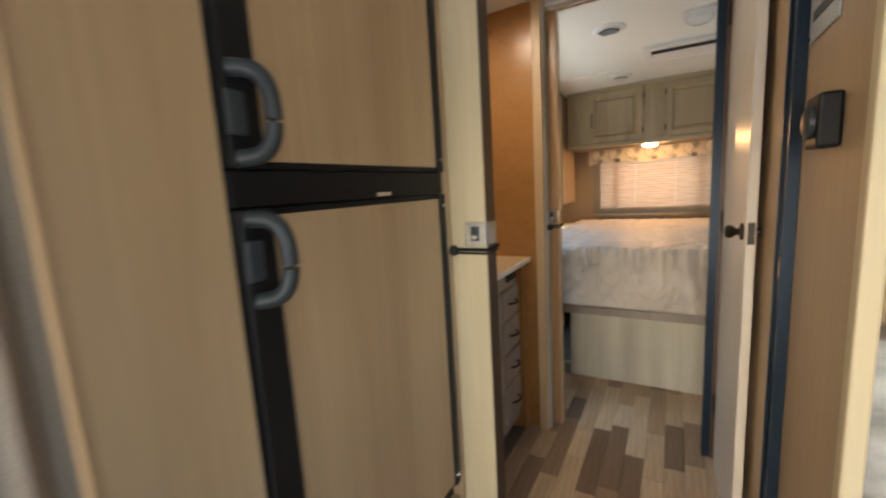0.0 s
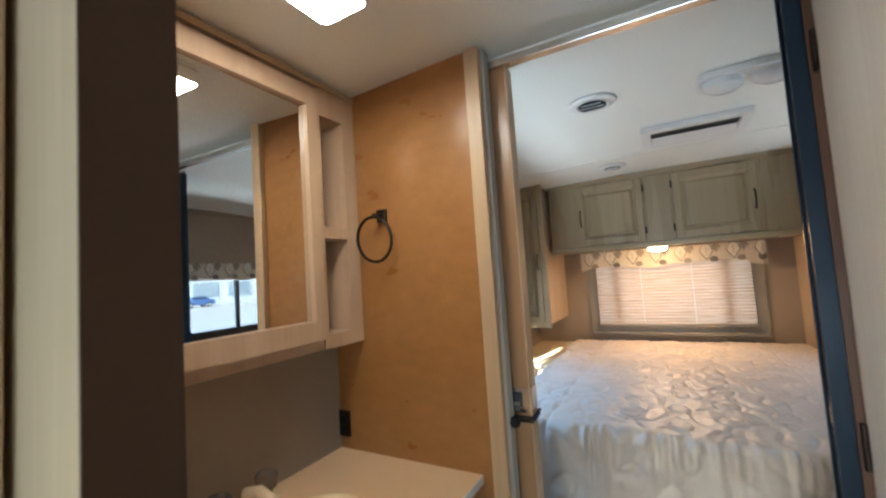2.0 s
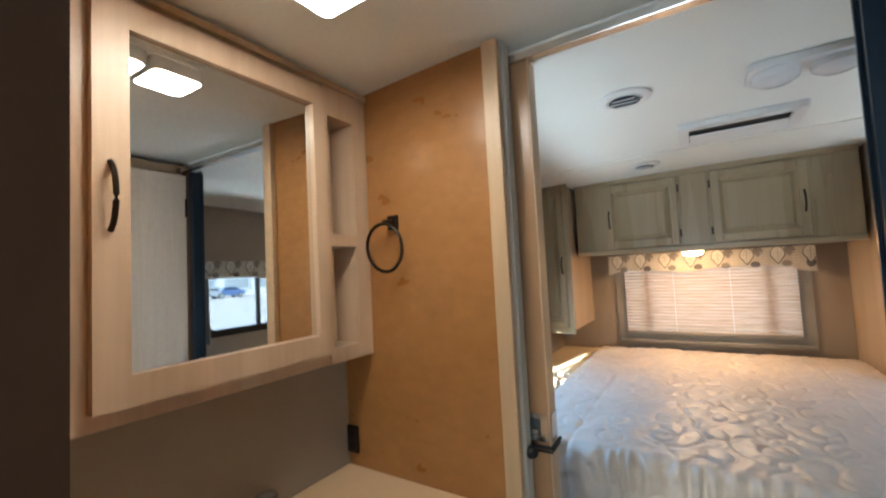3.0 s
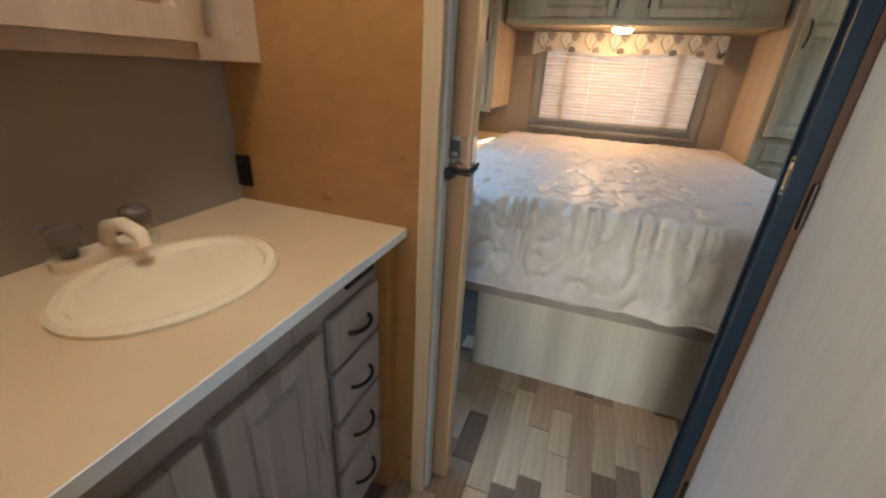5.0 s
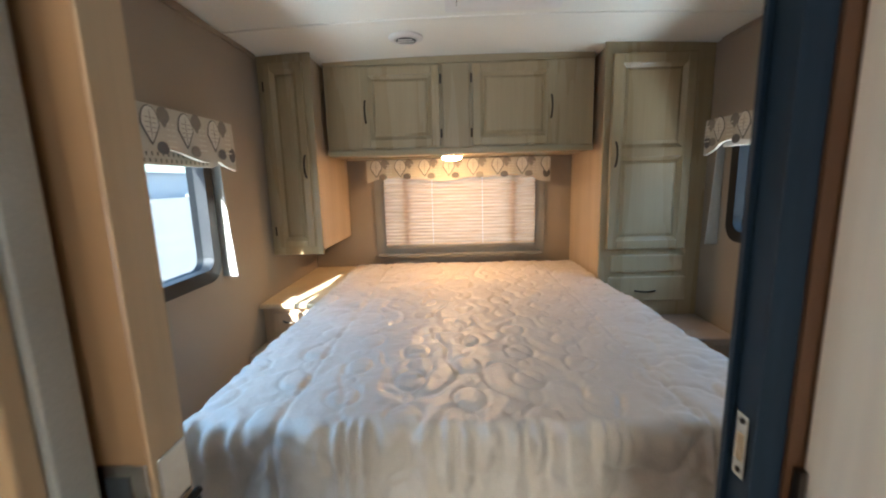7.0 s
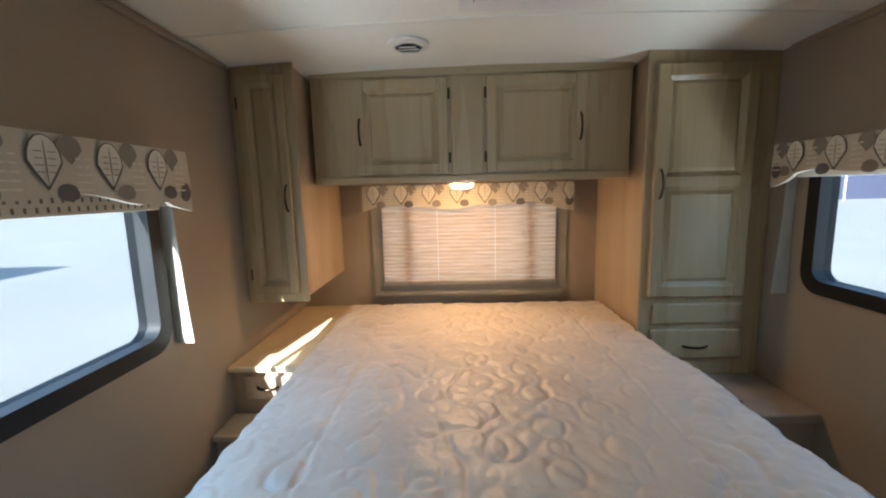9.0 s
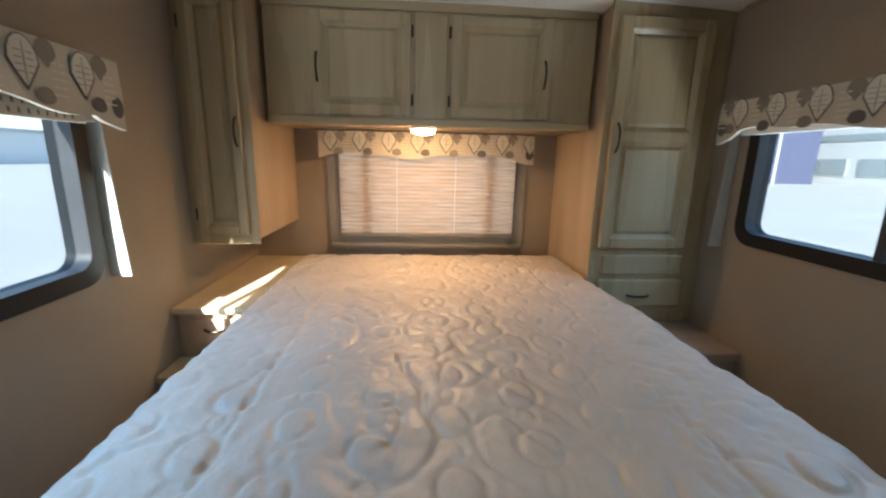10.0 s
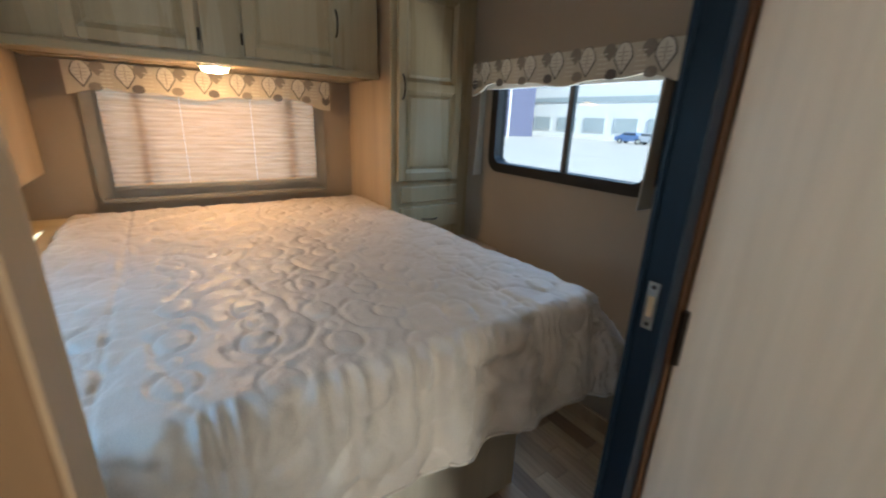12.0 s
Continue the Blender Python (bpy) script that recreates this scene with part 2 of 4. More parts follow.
def slab(axis, d0, d1, outline, bm=None):
    bm = bm or bmesh.new()
    a = [bm.verts.new(place(axis, d0, p, q)) for p, q in outline]
    b = [bm.verts.new(place(axis, d1, p, q)) for p, q in outline]
    n = len(a)
    bm.faces.new(a)
    bm.faces.new(b[::-1])
    for k in range(n):
        bm.faces.new((a[k], a[(k + 1) % n], b[(k + 1) % n], b[k]))
    return bm


def part(name, bm, material, parent=None, label="", smooth=False):
    """Links a bmesh as one mesh object, under a thing or a part when a parent is given."""
    bmesh.ops.recalc_face_normals(bm, faces=bm.faces)
    me = bpy.data.meshes.new(name)
    bm.to_mesh(me)
    bm.free()
    if smooth:
        for p in me.polygons:
            p.use_smooth = True
        me.set_sharp_from_angle(angle=radians(40))
    me.materials.append(material)
    ob = new(name, me)
    if parent is not None:
        ob.parent = parent
        ob.matrix_parent_inverse = Matrix.Translation(-BASE.get(parent.name, Vector((0, 0, 0))))
    if label:
        tagged(ob, label)
    return ob


def thing(name, base, label, category, group="", kind=""):
    e = new(name)
    e.location = base
    e.empty_display_size = 0.05
    BASE[e.name] = Vector(base)
    return tagged(e, label, category, group, kind)


def structure(name, bm, material, label, category, smooth=False):
    return tagged(part(name, bm, material, None, "", smooth), label, category, "", "structure")


def roof_z(x, y=2.0):
    return 2.0 - 0.028 * ((x - 0.05) / 1.06) ** 2 - 0.042 * min(max((y - 3.0) / 1.0, 0.0), 1.0)


# ---- setting ----
XL, XR, YB, YH = -1.02, 1.11, -1.6, 4.42
bm = box(XL - 0.05, XR + 0.05, YB - 0.05, YH + 0.05, -0.06, -0.006)
structure("floor", bm, plain("floor underlay", (0.16, 0.12, 0.09), 0.6), "wood-look vinyl plank floor in mixed browns", "floor")

bm = bmesh.new()
N = 24
xs = [XL - 0.05 + (XR - XL + 0.1) * i / N for i in range(N + 1)]
ys = [YB - 0.05, 2.0, 3.0, 3.25, 3.5, 3.75, 4.0, YH + 0.05]
lo = [[bm.verts.new((x, y, roof_z(x, y))) for x in xs] for y in ys]
hi = [[bm.verts.new((x, y, 2.12)) for x in xs] for y in ys]
for j in range(len(ys) - 1):
    for i in range(N):
        bm.faces.new((lo[j][i], lo[j][i + 1], lo[j + 1][i + 1], lo[j + 1][i]))
        bm.faces.new((hi[j][i], hi[j][i + 1], hi[j + 1][i + 1], hi[j + 1][i]))
    for i in (0, N):
        bm.faces.new((lo[j][i], lo[j + 1][i], hi[j + 1][i], hi[j][i]))
for j in (0, len(ys) - 1):
    for i in range(N):
        bm.faces.new((lo[j][i], lo[j][i + 1], hi[j][i + 1], hi[j][i]))
structure("ceiling", bm, M_CEIL, "white slightly arched vinyl ceiling panels", "ceiling", True)


def holed_wall(name, axis, d0, d1, a0, a1, z0, z1, holes, material, label):
    """A wall with rectangular openings (a0, a1, z0, z1), sorted along the wall."""
    bm = bmesh.new()

    def put(p, q, r, s):
        if q - p > 1e-4 and s - r > 1e-4:
            if axis == "x":
                cuboid(bm, d0, d1, p, q, r, s)
            else:
                cuboid(bm, p, q, d0, d1, r, s)
    at = a0
    for h in holes:
        put(at, h[0], z0, z1)
        put(h[0], h[1], z0, h[2])
        put(h[0], h[1], h[3], z1)
        at = h[1]
    put(at, a1, z0, z1)
    return structure(name, bm, material, label, "wall")


LW = (2.30, 3.31, 1.022, 1.52)
RW = (2.755, 3.63, 1.078, 1.54)
HW = (-0.57, 0.42, 0.92, 1.42)
KL = (-1.35, -0.4, 0.95, 1.65)
KW = (-1.35, 0.30, 0.90, 1.65)
holed_wall("wall_left", "x", XL - 0.05, XL, YB, YH, -0.05, 2.02, [KL, LW], M_WALL, "taupe papered side wall with window")
holed_wall("wall_right", "x", XR, XR + 0.05, YB, YH, -0.05, 2.02, [KW, RW], M_WALL, "taupe papered side wall with windows")
holed_wall("wall_head", "y", YH, YH + 0.05, XL - 0.05, XR + 0.05, -0.05, 2.05, [HW], M_WALL, "taupe papered wall behind the bed")
# end wall is out of view; its opening is added for the back lamp
holed_wall("wall_back", "y", YB - 0.05, YB, XL - 0.05, XR + 0.05, -0.05, 2.05, [(-0.75, 0.45, 0.35, 1.40)], M_WALL, "plain taupe end wall with a window")


def arched_board(name, x0, x1, y0, y1, z0, material, label):
    """A partition board whose top follows the arched ceiling."""
    bm = bmesh.new()
    n = 12
    pts = [(x0, z0)] + [(x1, z0)] + [(x1 + (x0 - x1) * i / n, roof_z(x1 + (x0 - x1) * i / n) - 0.001) for i in range(n + 1)]
    slab("y", y0, y1, pts, bm)
    return structure(name, bm, material, label, "wall")


arched_board("wall_bath_front", XL + 0.001, -0.50, 1.318, 1.33, 0, M_ORANGE, "tan partition between refrigerator and bathroom")
arched_board("wall_bath_bed", XL + 0.001, -0.462, 2.13, 2.155, 0, M_ORANGE, "mottled tan bathroom partition board")
arched_board("wall_bath_bed_back", XL + 0.001, -0.50, 2.235, 2.255, 0, M_WALL, "taupe bedroom side of the partition")
arched_board("wall_right_bed", 0.262, XR - 0.001, 2.20, 2.26, 0, M_WALL, "taupe partition beside the bedroom doorway")
structure("wall_corridor", box(0.268, 0.284, 1.0205, 2.198, 0, 1.985), M_FRIDGE, "tan wood-grain corridor wall panel", "wall")
structure("trim_corridor_end", box(0.262, 0.287, 0.992, 1.020, 0, 1.985, bevel=0.004), M_PALE, "pale wood end trim of the corridor wall", "trim")
structure("trim_partition", box(-0.496, -0.455, 2.108, 2.1295, 0, 1.985, bevel=0.003), M_TRIM, "honey wood edge trim of the partition", "trim")
structure("trim_partition_cap", box(-0.4615, -0.448, 2.1305, 2.166, 0, 1.985, bevel=0.002), M_LEG, "grey vinyl cap on the partition end", "trim")
structure("baseboard", box(-0.72, -0.492, 2.76, 2.775, 0, 0.07, bevel=0.003), M_VAN, "dark wood baseboard beside the bed base", "trim")


structure("baseboard", box(XR - 0.016, XR - 0.0005, 2.263, 3.539, 0.001, 0.075, bevel=0.004), M_MEDI, "blond wood baseboard along the side wall", "trim")


def batten(y, label):
    bm = bmesh.new()
    n = 16
    pts = [(XL + (XR - XL) * i / n) for i in range(n + 1)]
    slab("y", y, y + 0.03, [(x, roof_z(x, y) - 0.005) for x in pts] + [(x, roof_z(x, y) + 0.004) for x in reversed(pts)], bm)
    structure("trim", bm, M_CEIL, label, "trim")


batten(3.53, "thin white seam strip across the ceiling")
batten(2.30, "thin white seam strip above the doorway")
for x0, x1 in ((XL, XL + 0.012), (XR - 0.012, XR)):
    structure("trim", box(x0 + 0.0005, x1 - 0.0005, 2.262, 3.79, 1.925, 1.945, bevel=0.003), M_WALL, "taupe cove strip along wall and ceiling", "trim")


# unseen sun blocker, keeps direct sun out of the end wall opening
structure("awning", box(-1.4, 1.5, -4.2, -1.66, 1.70, 1.74), M_LEG, "unseen grey sheet added outside the end wall to block the sun", "awning")

# ---- windows ----
def side_window(name, axis_x, out, y0, y1, z0, z1, mid, mlabel):
    """Black framed slider; out is +1 or -1, the way that faces outdoors."""
    w = thing(name, (axis_x, (y0 + y1) / 2, z0), mlabel, "window", "", "structure")
    o = rounded(y0 - 0.025, y1 + 0.025, z0 - 0.025, z1 + 0.025, 0.075)
    i = rounded(y0 + 0.022, y1 - 0.022, z0 + 0.022, z1 - 0.022, 0.045)
    part("window_frame", ring_frame("x", axis_x - out * 0.012, axis_x + out * 0.054, o, i), M_BLACK, w, "black aluminium frame with rounded corners", True)
    part("mullion", box(axis_x + out * 0.01 - 0.012, axis_x + out * 0.01 + 0.012, mid - 0.014, mid + 0.014, z0 + 0.022, z1 - 0.022, bevel=0.003), M_GREYPL, w)
    for a, b, off in ((y0 + 0.02, mid, 0.02), (mid, y1 - 0.02, 0.028)):
        g = part("pane", box(axis_x + out * off - 0.0015, axis_x + out * off + 0.0015, a, b, z0 + 0.02, z1 - 0.02), M_GLASS, w)
        g.visible_shadow = False
    return w


side_window("window_1", XL, -1, *LW, 2.72, "black framed sliding window with rounded corners")
side_window("window_2", XR, 1, *RW, 3.16, "black framed sliding window looking on a bright lot")
w3 = thing("window_3", (-0.07, YH, 0.92), "window behind a closed woven blind", "window", "", "structure")
part("window_frame", ring_frame("y", YH - 0.014, YH + 0.052, rounded(-0.615, 0.465, 0.865, 1.46, 0.02, 3), rounded(-0.548, 0.398, 0.93, 1.41, 0.02, 3)), M_SURR, w3, "grey window surround")
g = part("pane", box(-0.56, 0.41, YH + 0.034, YH + 0.037, 0.925, 1.415), M_CLEAR, w3)
g.visible_shadow = False
for x in (-0.415, 0.265):
    part("mullion", box(x - 0.014, x + 0.014, YH - 0.012, YH + 0.03, 0.93, 1.41), M_BLACK, w3)
part("window_sill", box(-0.6, 0.45, YH - 0.05, YH - 0.0145, 0.868, 0.885, bevel=0.003), M_SURR, w3)

# pleated blind of the head window
bl = thing("pleated_blind", (-0.075, 4.39, 0.925), "woven tan pleated blind drawn down and glowing with daylight", "blind")
bm = bmesh.new()
n = 46
rows = []
for i in range(n + 1):
    z = 0.945 + (1.44 - 0.945) * i / n
    y = 4.388 + (0.003 if i % 2 else -0.003)
    rows.append([bm.verts.new((x, y, z)) for x in (-0.549, 0.399)])
for a, b in zip(rows, rows[1:]):
    bm.faces.new((a[0], a[1], b[1], b[0]))
part("pleats", bm, M_BLIND, bl)
part("bottom_rail", box(-0.552, 0.402, 4.378, 4.398, 0.925, 0.945, bevel=0.003), M_SURR, bl, "grey bottom rail")
for x in (-0.245, 0.07):
    part("cord", tube([(x, 4.381, 0.945), (x, 4.381, 1.44)], 0.0012, 6), M_WHITEPL, bl)


# ---- valances ----
def valance(label, length, hang, to_world, base, sleeve_legs, lining=False):
    """A box valance with a scalloped lower edge; along u, up z, out of the wall v."""
    v = thing("valance", base, label, "valance", "window valances")
    depth = 0.085

    def w(u, d, z):
        return to_world(u, d, z)
    n = 60
    bm = bmesh.new()
    fr, bk = [], []
    for i in range(n + 1):
        u = length * i / n
        wave = 0.012 * math.sin(u * 9.0 + 0.6) + 0.006 * math.sin(u * 23.0)
        edge = min(u, length - u)
        if edge < 0.10:
            wave -= 0.028 * (1 - edge / 0.10) ** 0.5
        zb = -hang + wave
        fr.append((bm.verts.new(w(u, depth, 0)), bm.verts.new(w(u, depth + 0.004, zb * 0.5)), bm.verts.new(w(u, depth + 0.002, zb))))
        bk.append((bm.verts.new(w(u, depth - 0.01, 0)), bm.verts.new(w(u, depth - 0.008, zb * 0.5)), bm.verts.new(w(u, depth - 0.01, zb))))
    for a, b in zip(fr, fr[1:]):
        for k in (0, 1):
            bm.faces.new((a[k], b[k], b[k + 1], a[k + 1]))
    for a, b in zip(bk, bk[1:]):
        for k in (0, 1):
            bm.faces.new((a[k], b[k], b[k + 1], a[k + 1]))
    for i in range(n):
        bm.faces.new((fr[i][2], fr[i + 1][2], bk[i + 1][2], bk[i][2]))
        bm.faces.new((fr[i][0], fr[i + 1][0], bk[i + 1][0], bk[i][0]))
    for i in (0, n):
        bm.faces.new((fr[i][0], fr[i][1], bk[i][1], bk[i][0]))
        bm.faces.new((fr[i][1], fr[i][2], bk[i][2], bk[i][1]))
    part("front", bm, M_FABRIC, v, "cream fabric front with a wavy hem", True)

    def prism(u0, u1, d0, d1, z0, z1):
        bm = box(u0, u1, d0, d1, z0, z1, bevel=0.003)
        for q in bm.verts:
            q.co = Vector(w(*q.co))
        return bm
    part("top_board", prism(0, length, 0.001, depth - 0.012, -0.012, 0), M_FABRIC, v)
    for u in (0, length - 0.012):
        part("return", prism(u, u + 0.012, 0.001, depth - 0.012, -hang * 0.95, -0.0125), M_FABRIC, v)
    # printed leaves: dark ovals with a pale heart and ribs, dots between
    lo_d = depth + 0.0058
    def oval(bm, uc, zc, ru, rz, d, tip=0.0):
        vs = []
        for k in range(16):
            t = 2 * math.pi * k / 16
            uu = min(max(uc + ru * math.cos(t) * (1 - tip * max(0, -math.sin(t))), 0.003), length - 0.003)
            vs.append(bm.verts.new(w(uu, d, zc + rz * math.sin(t))))
        bm.faces.new(vs)
        return bm
    u = 0.015
    while u < length - 0.05:
        zc = -hang * 0.43
        leaf = part("leaf_outline", oval(bmesh.new(), u + 0.045, zc, 0.037, 0.054, lo_d, 0.75), M_PRINT, v, "charcoal leaf outline print")
        part("leaf", oval(bmesh.new(), u + 0.045, zc + 0.003, 0.032, 0.048, lo_d + 0.0012, 0.75), M_WHEAT, leaf, "pale printed leaf")
        vein = oval(bmesh.new(), u + 0.045, zc, 0.0018, 0.044, lo_d + 0.0022)
        for j in (-1, 0, 1, 2):
            for sg in (-1, 1):
                oval(vein, u + 0.045 + sg * 0.013, zc - 0.006 + j * 0.013, 0.010, 0.0011, lo_d + 0.0024)
        part("vein", vein, M_PRINTB, leaf)
        part("hem_spot", oval(bmesh.new(), u + 0.085, -hang * 0.86, 0.024, 0.018, lo_d, -0.2), M_PRINT if int(u / 0.148) % 2 else M_PRINTB, v)
        part("wedge_print", oval(bmesh.new(), u + 0.100, -hang * 0.22, 0.027, 0.030, lo_d, 0.8), M_PRINTB, v)
        chev = bmesh.new()
        for j in range(5):
            for sg in (-1, 1):
                oval(chev, u + 0.125 + sg * 0.010, -hang * 0.82 + j * 0.016, 0.012 - 0.0012 * j, 0.0022, lo_d + 0.001)
        part("chevron_print", chev, M_WHEAT, v)
        u += 0.148
    part("end_spot", oval(bmesh.new(), length - 0.026, -hang * 0.86, 0.021, 0.026, lo_d), M_PRINT, v)
    if lining:
        part("lining", prism(0.03, length - 0.10, depth - 0.028, depth - 0.022, -hang - 0.028, -0.013), M_FABRIC, v, "beige lining with short dark dashes")
        dash = bmesh.new()
        for r in range(3):
            for k in range(int((length - 0.16) / 0.022)):
                uu, zz = 0.045 + 0.022 * k + 0.011 * (r % 2), -hang + 0.018 - 0.019 * r
                dash.faces.new([dash.verts.new(w(uu + a, depth - 0.0212, zz + b)) for a, b in ((0, 0), (0.006, 0), (0.006, 0.011), (0, 0.011))])
        part("dash_print", dash, M_PRINT, v)
    for u0 in sleeve_legs:
        bm = bmesh.new()
        m = 14
        hh = 0.455
        cols = []
        for i in range(m + 1):
            z = -hang * 0.9 - hh * i / m
            tw = 0.010 * (i / m) ** 2
            a, b = (0.0, 0.036 + 0.012 * (i / m)) if u0 > length / 2 else (0.036 + 0.012 * (i / m), 0.0)
            tw += 0.036 if 0.03 < u0 < 0.1 else 0.0
            cols.append([bm.verts.new(w(u0 + e, dd, z)) for e, dd in ((0.0, 0.002), (0.0, a + b + tw), (0.005, a + b + tw), (0.005, 0.002))])
        for p, q in zip(cols, cols[1:]):
            for k in range(4):
                bm.faces.new((p[k], p[(k + 1) % 4], q[(k + 1) % 4], q[k]))
        bm.faces.new(cols[0])
        bm.faces.new(cols[-1])
        part("side_panel", bm, M_LEG, v, "pale grey vinyl side panel", True)
    return v


valance("leaf-print fabric valance over a black window", 1.225, 0.135, lambda u, d, z: (XL + d, 2.15 + u, 1.575 + z), (XL, 2.8, 1.46), (1.205, 0.015), True)
valance("leaf-print fabric valance over the lot-side window", 1.05, 0.112, lambda u, d, z: (XR - d, 2.68 + u, 1.578 + z), (XR, 3.2, 1.5), (1.035, 0.055))
valance("leaf-print fabric valance under the overhead cabinets", 1.12, 0.115, lambda u, d, z: (-0.64 + u, YH - d, 1.477 + z), (-0.08, YH, 1.36), ())


def roller_shade(x, y0, y1, z, label):
    s = thing("roller_shade", (x, (y0 + y1) / 2, z), label, "shade", "rolled window shades")
    part("roll", tube([(x, y0, z + 0.02), (x, y1, z + 0.02)], 0.02, 14), M_LEG, s, "", True)
    part("hem_bar", box(x - 0.008, x + 0.008, y0, y1, z - 0.03, z + 0.0, bevel=0.003), M_WHITEPL if x > 0 else M_LEG, s)


roller_shade(XL + 0.035, 2.28, 3.335, 1.45, "grey patterned shade rolled up under the valance")
roller_shade(XR - 0.035, 2.70, 3.67, 1.488, "pale shade rolled up under the valance")


# ---- cabinet pieces ----
def bow_handle(parent, axis, d, out, a, b, length, vertical=True):
    """A bowed pull; d is the face, out the way it stands off."""
    pts = []
    for i in range(11):
        t = i / 10
        s = -length / 2 + length * t
        off = 0.024 * math.sin(math.pi * t) ** 0.6 + 0.001
        p, q = (a, b + s) if vertical else (a + s, b)
        pts.append(place(axis, d + out * off, p, q))
    h = part("handle", tube(pts, 0.0048, 8), M_BRONZE, parent, "dark bronze bowed pull", True)
    return h


def panel_door(parent, axis, d, out, a0, a1, z0, z1, material, rail=0.05, mids=(), name="door", thick=0.021):
    """A framed door with recessed panels: stiles and rails as one mesh, panels under it."""
    bm = bmesh.new()
    lo_, hi_ = (d, d + out * thick) if out > 0 else (d - thick, d)

    def blk(p, q, r, s):
        if axis == "x":
            cuboid(bm, lo_, hi_, p, q, r, s, bevel=0.004)
        else:
            cuboid(bm, p, q, lo_, hi_, r, s, bevel=0.004)
    blk(a0, a0 + rail, z0, z1)
    blk(a1 - rail, a1, z0, z1)
    blk(a0 + rail, a1 - rail, z0, z0 + rail)
    blk(a0 + rail, a1 - rail, z1 - rail, z1)
    dr = part(name, bm, material, parent)
    for m in mids:
        bm = bmesh.new()
        blk(a0 + rail, a1 - rail, m - rail / 2, m + rail / 2)
        part("mid_rail", bm, material, dr)
    cuts = [z0 + rail] + [c for m in mids for c in (m - rail / 2, m + rail / 2)] + [z1 - rail]
    for i in range(0, len(cuts), 2):
        e = 0.0
        pl = [(a0 + rail - e, cuts[i] - e), (a1 - rail + e, cuts[i] - e), (a1 - rail + e, cuts[i + 1] + e), (a0 + rail - e, cuts[i + 1] + e)]
        ins = [(a0 + rail + 0.016, cuts[i] + 0.016), (a1 - rail - 0.016, cuts[i] + 0.016), (a1 - rail - 0.016, cuts[i + 1] - 0.016), (a0 + rail + 0.016, cuts[i + 1] - 0.016)]
        b2 = bmesh.new()
        f0 = [b2.verts.new(place(axis, d + out * thick * 0.75, *p)) for p in pl]
        f1 = [b2.verts.new(place(axis, d + out * thick * 0.22, *p)) for p in ins]
        f2 = [b2.verts.new(place(axis, d + out * 0.001, *p)) for p in pl]
        for k in range(4):
            b2.faces.new((f0[k], f0[(k + 1) % 4], f1[(k + 1) % 4], f1[k]))
            b2.faces.new((f0[k], f0[(k + 1) % 4], f2[(k + 1) % 4], f2[k]))
        fld = [(a0 + rail + 0.030, cuts[i] + 0.030), (a1 - rail - 0.030, cuts[i] + 0.030), (a1 - rail - 0.030, cuts[i + 1] - 0.030), (a0 + rail + 0.030, cuts[i + 1] - 0.030)]
        f3 = [b2.verts.new(place(axis, d + out * thick * 0.62, *p)) for p in fld]
        for k in range(4):
            b2.faces.new((f1[k], f1[(k + 1) % 4], f3[(k + 1) % 4], f3[k]))
        b2.faces.new(f3)
        b2.faces.new(f2)
        part("panel", b2, material, dr)
    return dr


def hinge_pair(door, axis, d, out, a, zs):
    for z in zs:
        part("hinge", tube([place(axis, d + out * 0.012, a, z - 0.022), place(axis, d + out * 0.012, a, z + 0.022)], 0.005, 8), M_BRONZE, door, "", True)


# ---- bedroom: overhead cabinets ----
FO = 3.975
oc = thing("overhead_cabinet", (-0.08, 4.2, 1.48), "greige wood overhead cabinet with two framed doors", "cabinet")
part("body", box(-0.757, 0.606, FO + 0.001, YH - 0.001, 1.50, 1.975), M_CAB, oc)
part("bottom_rail", box(-0.757, 0.606, FO - 0.018, FO + 0.0, 1.48, 1.512, bevel=0.005), M_CABX, oc)
part("bottom_board", box(-0.757, 0.606, FO + 0.001, YH - 0.001, 1.484, 1.4995), M_CABX, oc)
part("top_rail", box(-0.757, 0.606, FO - 0.010, FO + 0.0, 1.925, 1.968, bevel=0.004), M_CABX, oc)
part("center_stile", box(-0.155, -0.02, FO - 0.006, FO, 1.5125, 1.9245, bevel=0.002), M_CAB, oc)
d1 = panel_door(oc, "y", FO, -1, -0.57, -0.17, 1.52, 1.915, M_CAB, 0.042)
bow_handle(d1, "y", FO - 0.018, -1, -0.548, 1.70, 0.11)
hinge_pair(d1, "y", FO, -1, -0.165, (1.585, 1.85))
d2 = panel_door(oc, "y", FO, -1, -0.005, 0.412, 1.52, 1.915, M_CAB, 0.042)
bow_handle(d2, "y", FO - 0.018, -1, 0.39, 1.70, 0.11)
hinge_pair(d2, "y", FO, -1, -0.010, (1.585, 1.85))

# puck lamp under the cabinet
pk = thing("puck_light", (-0.115, 4.06, 1.484), "small round glowing puck lamp under the overhead cabinet", "lamp")
part("housing", lathe([(0.062, 0.0), (0.064, -0.008), (0.056, -0.014)], (-0.115, 4.03, 1.4835)), M_WHITEPL, pk, "", True)
part("lens", lathe([(0.050, -0.0145), (0.048, -0.024), (0.030, -0.030), (0.004, -0.032)], (-0.115, 4.03, 1.4835)), M_LAMP_BED, pk, "lit warm lens", True)

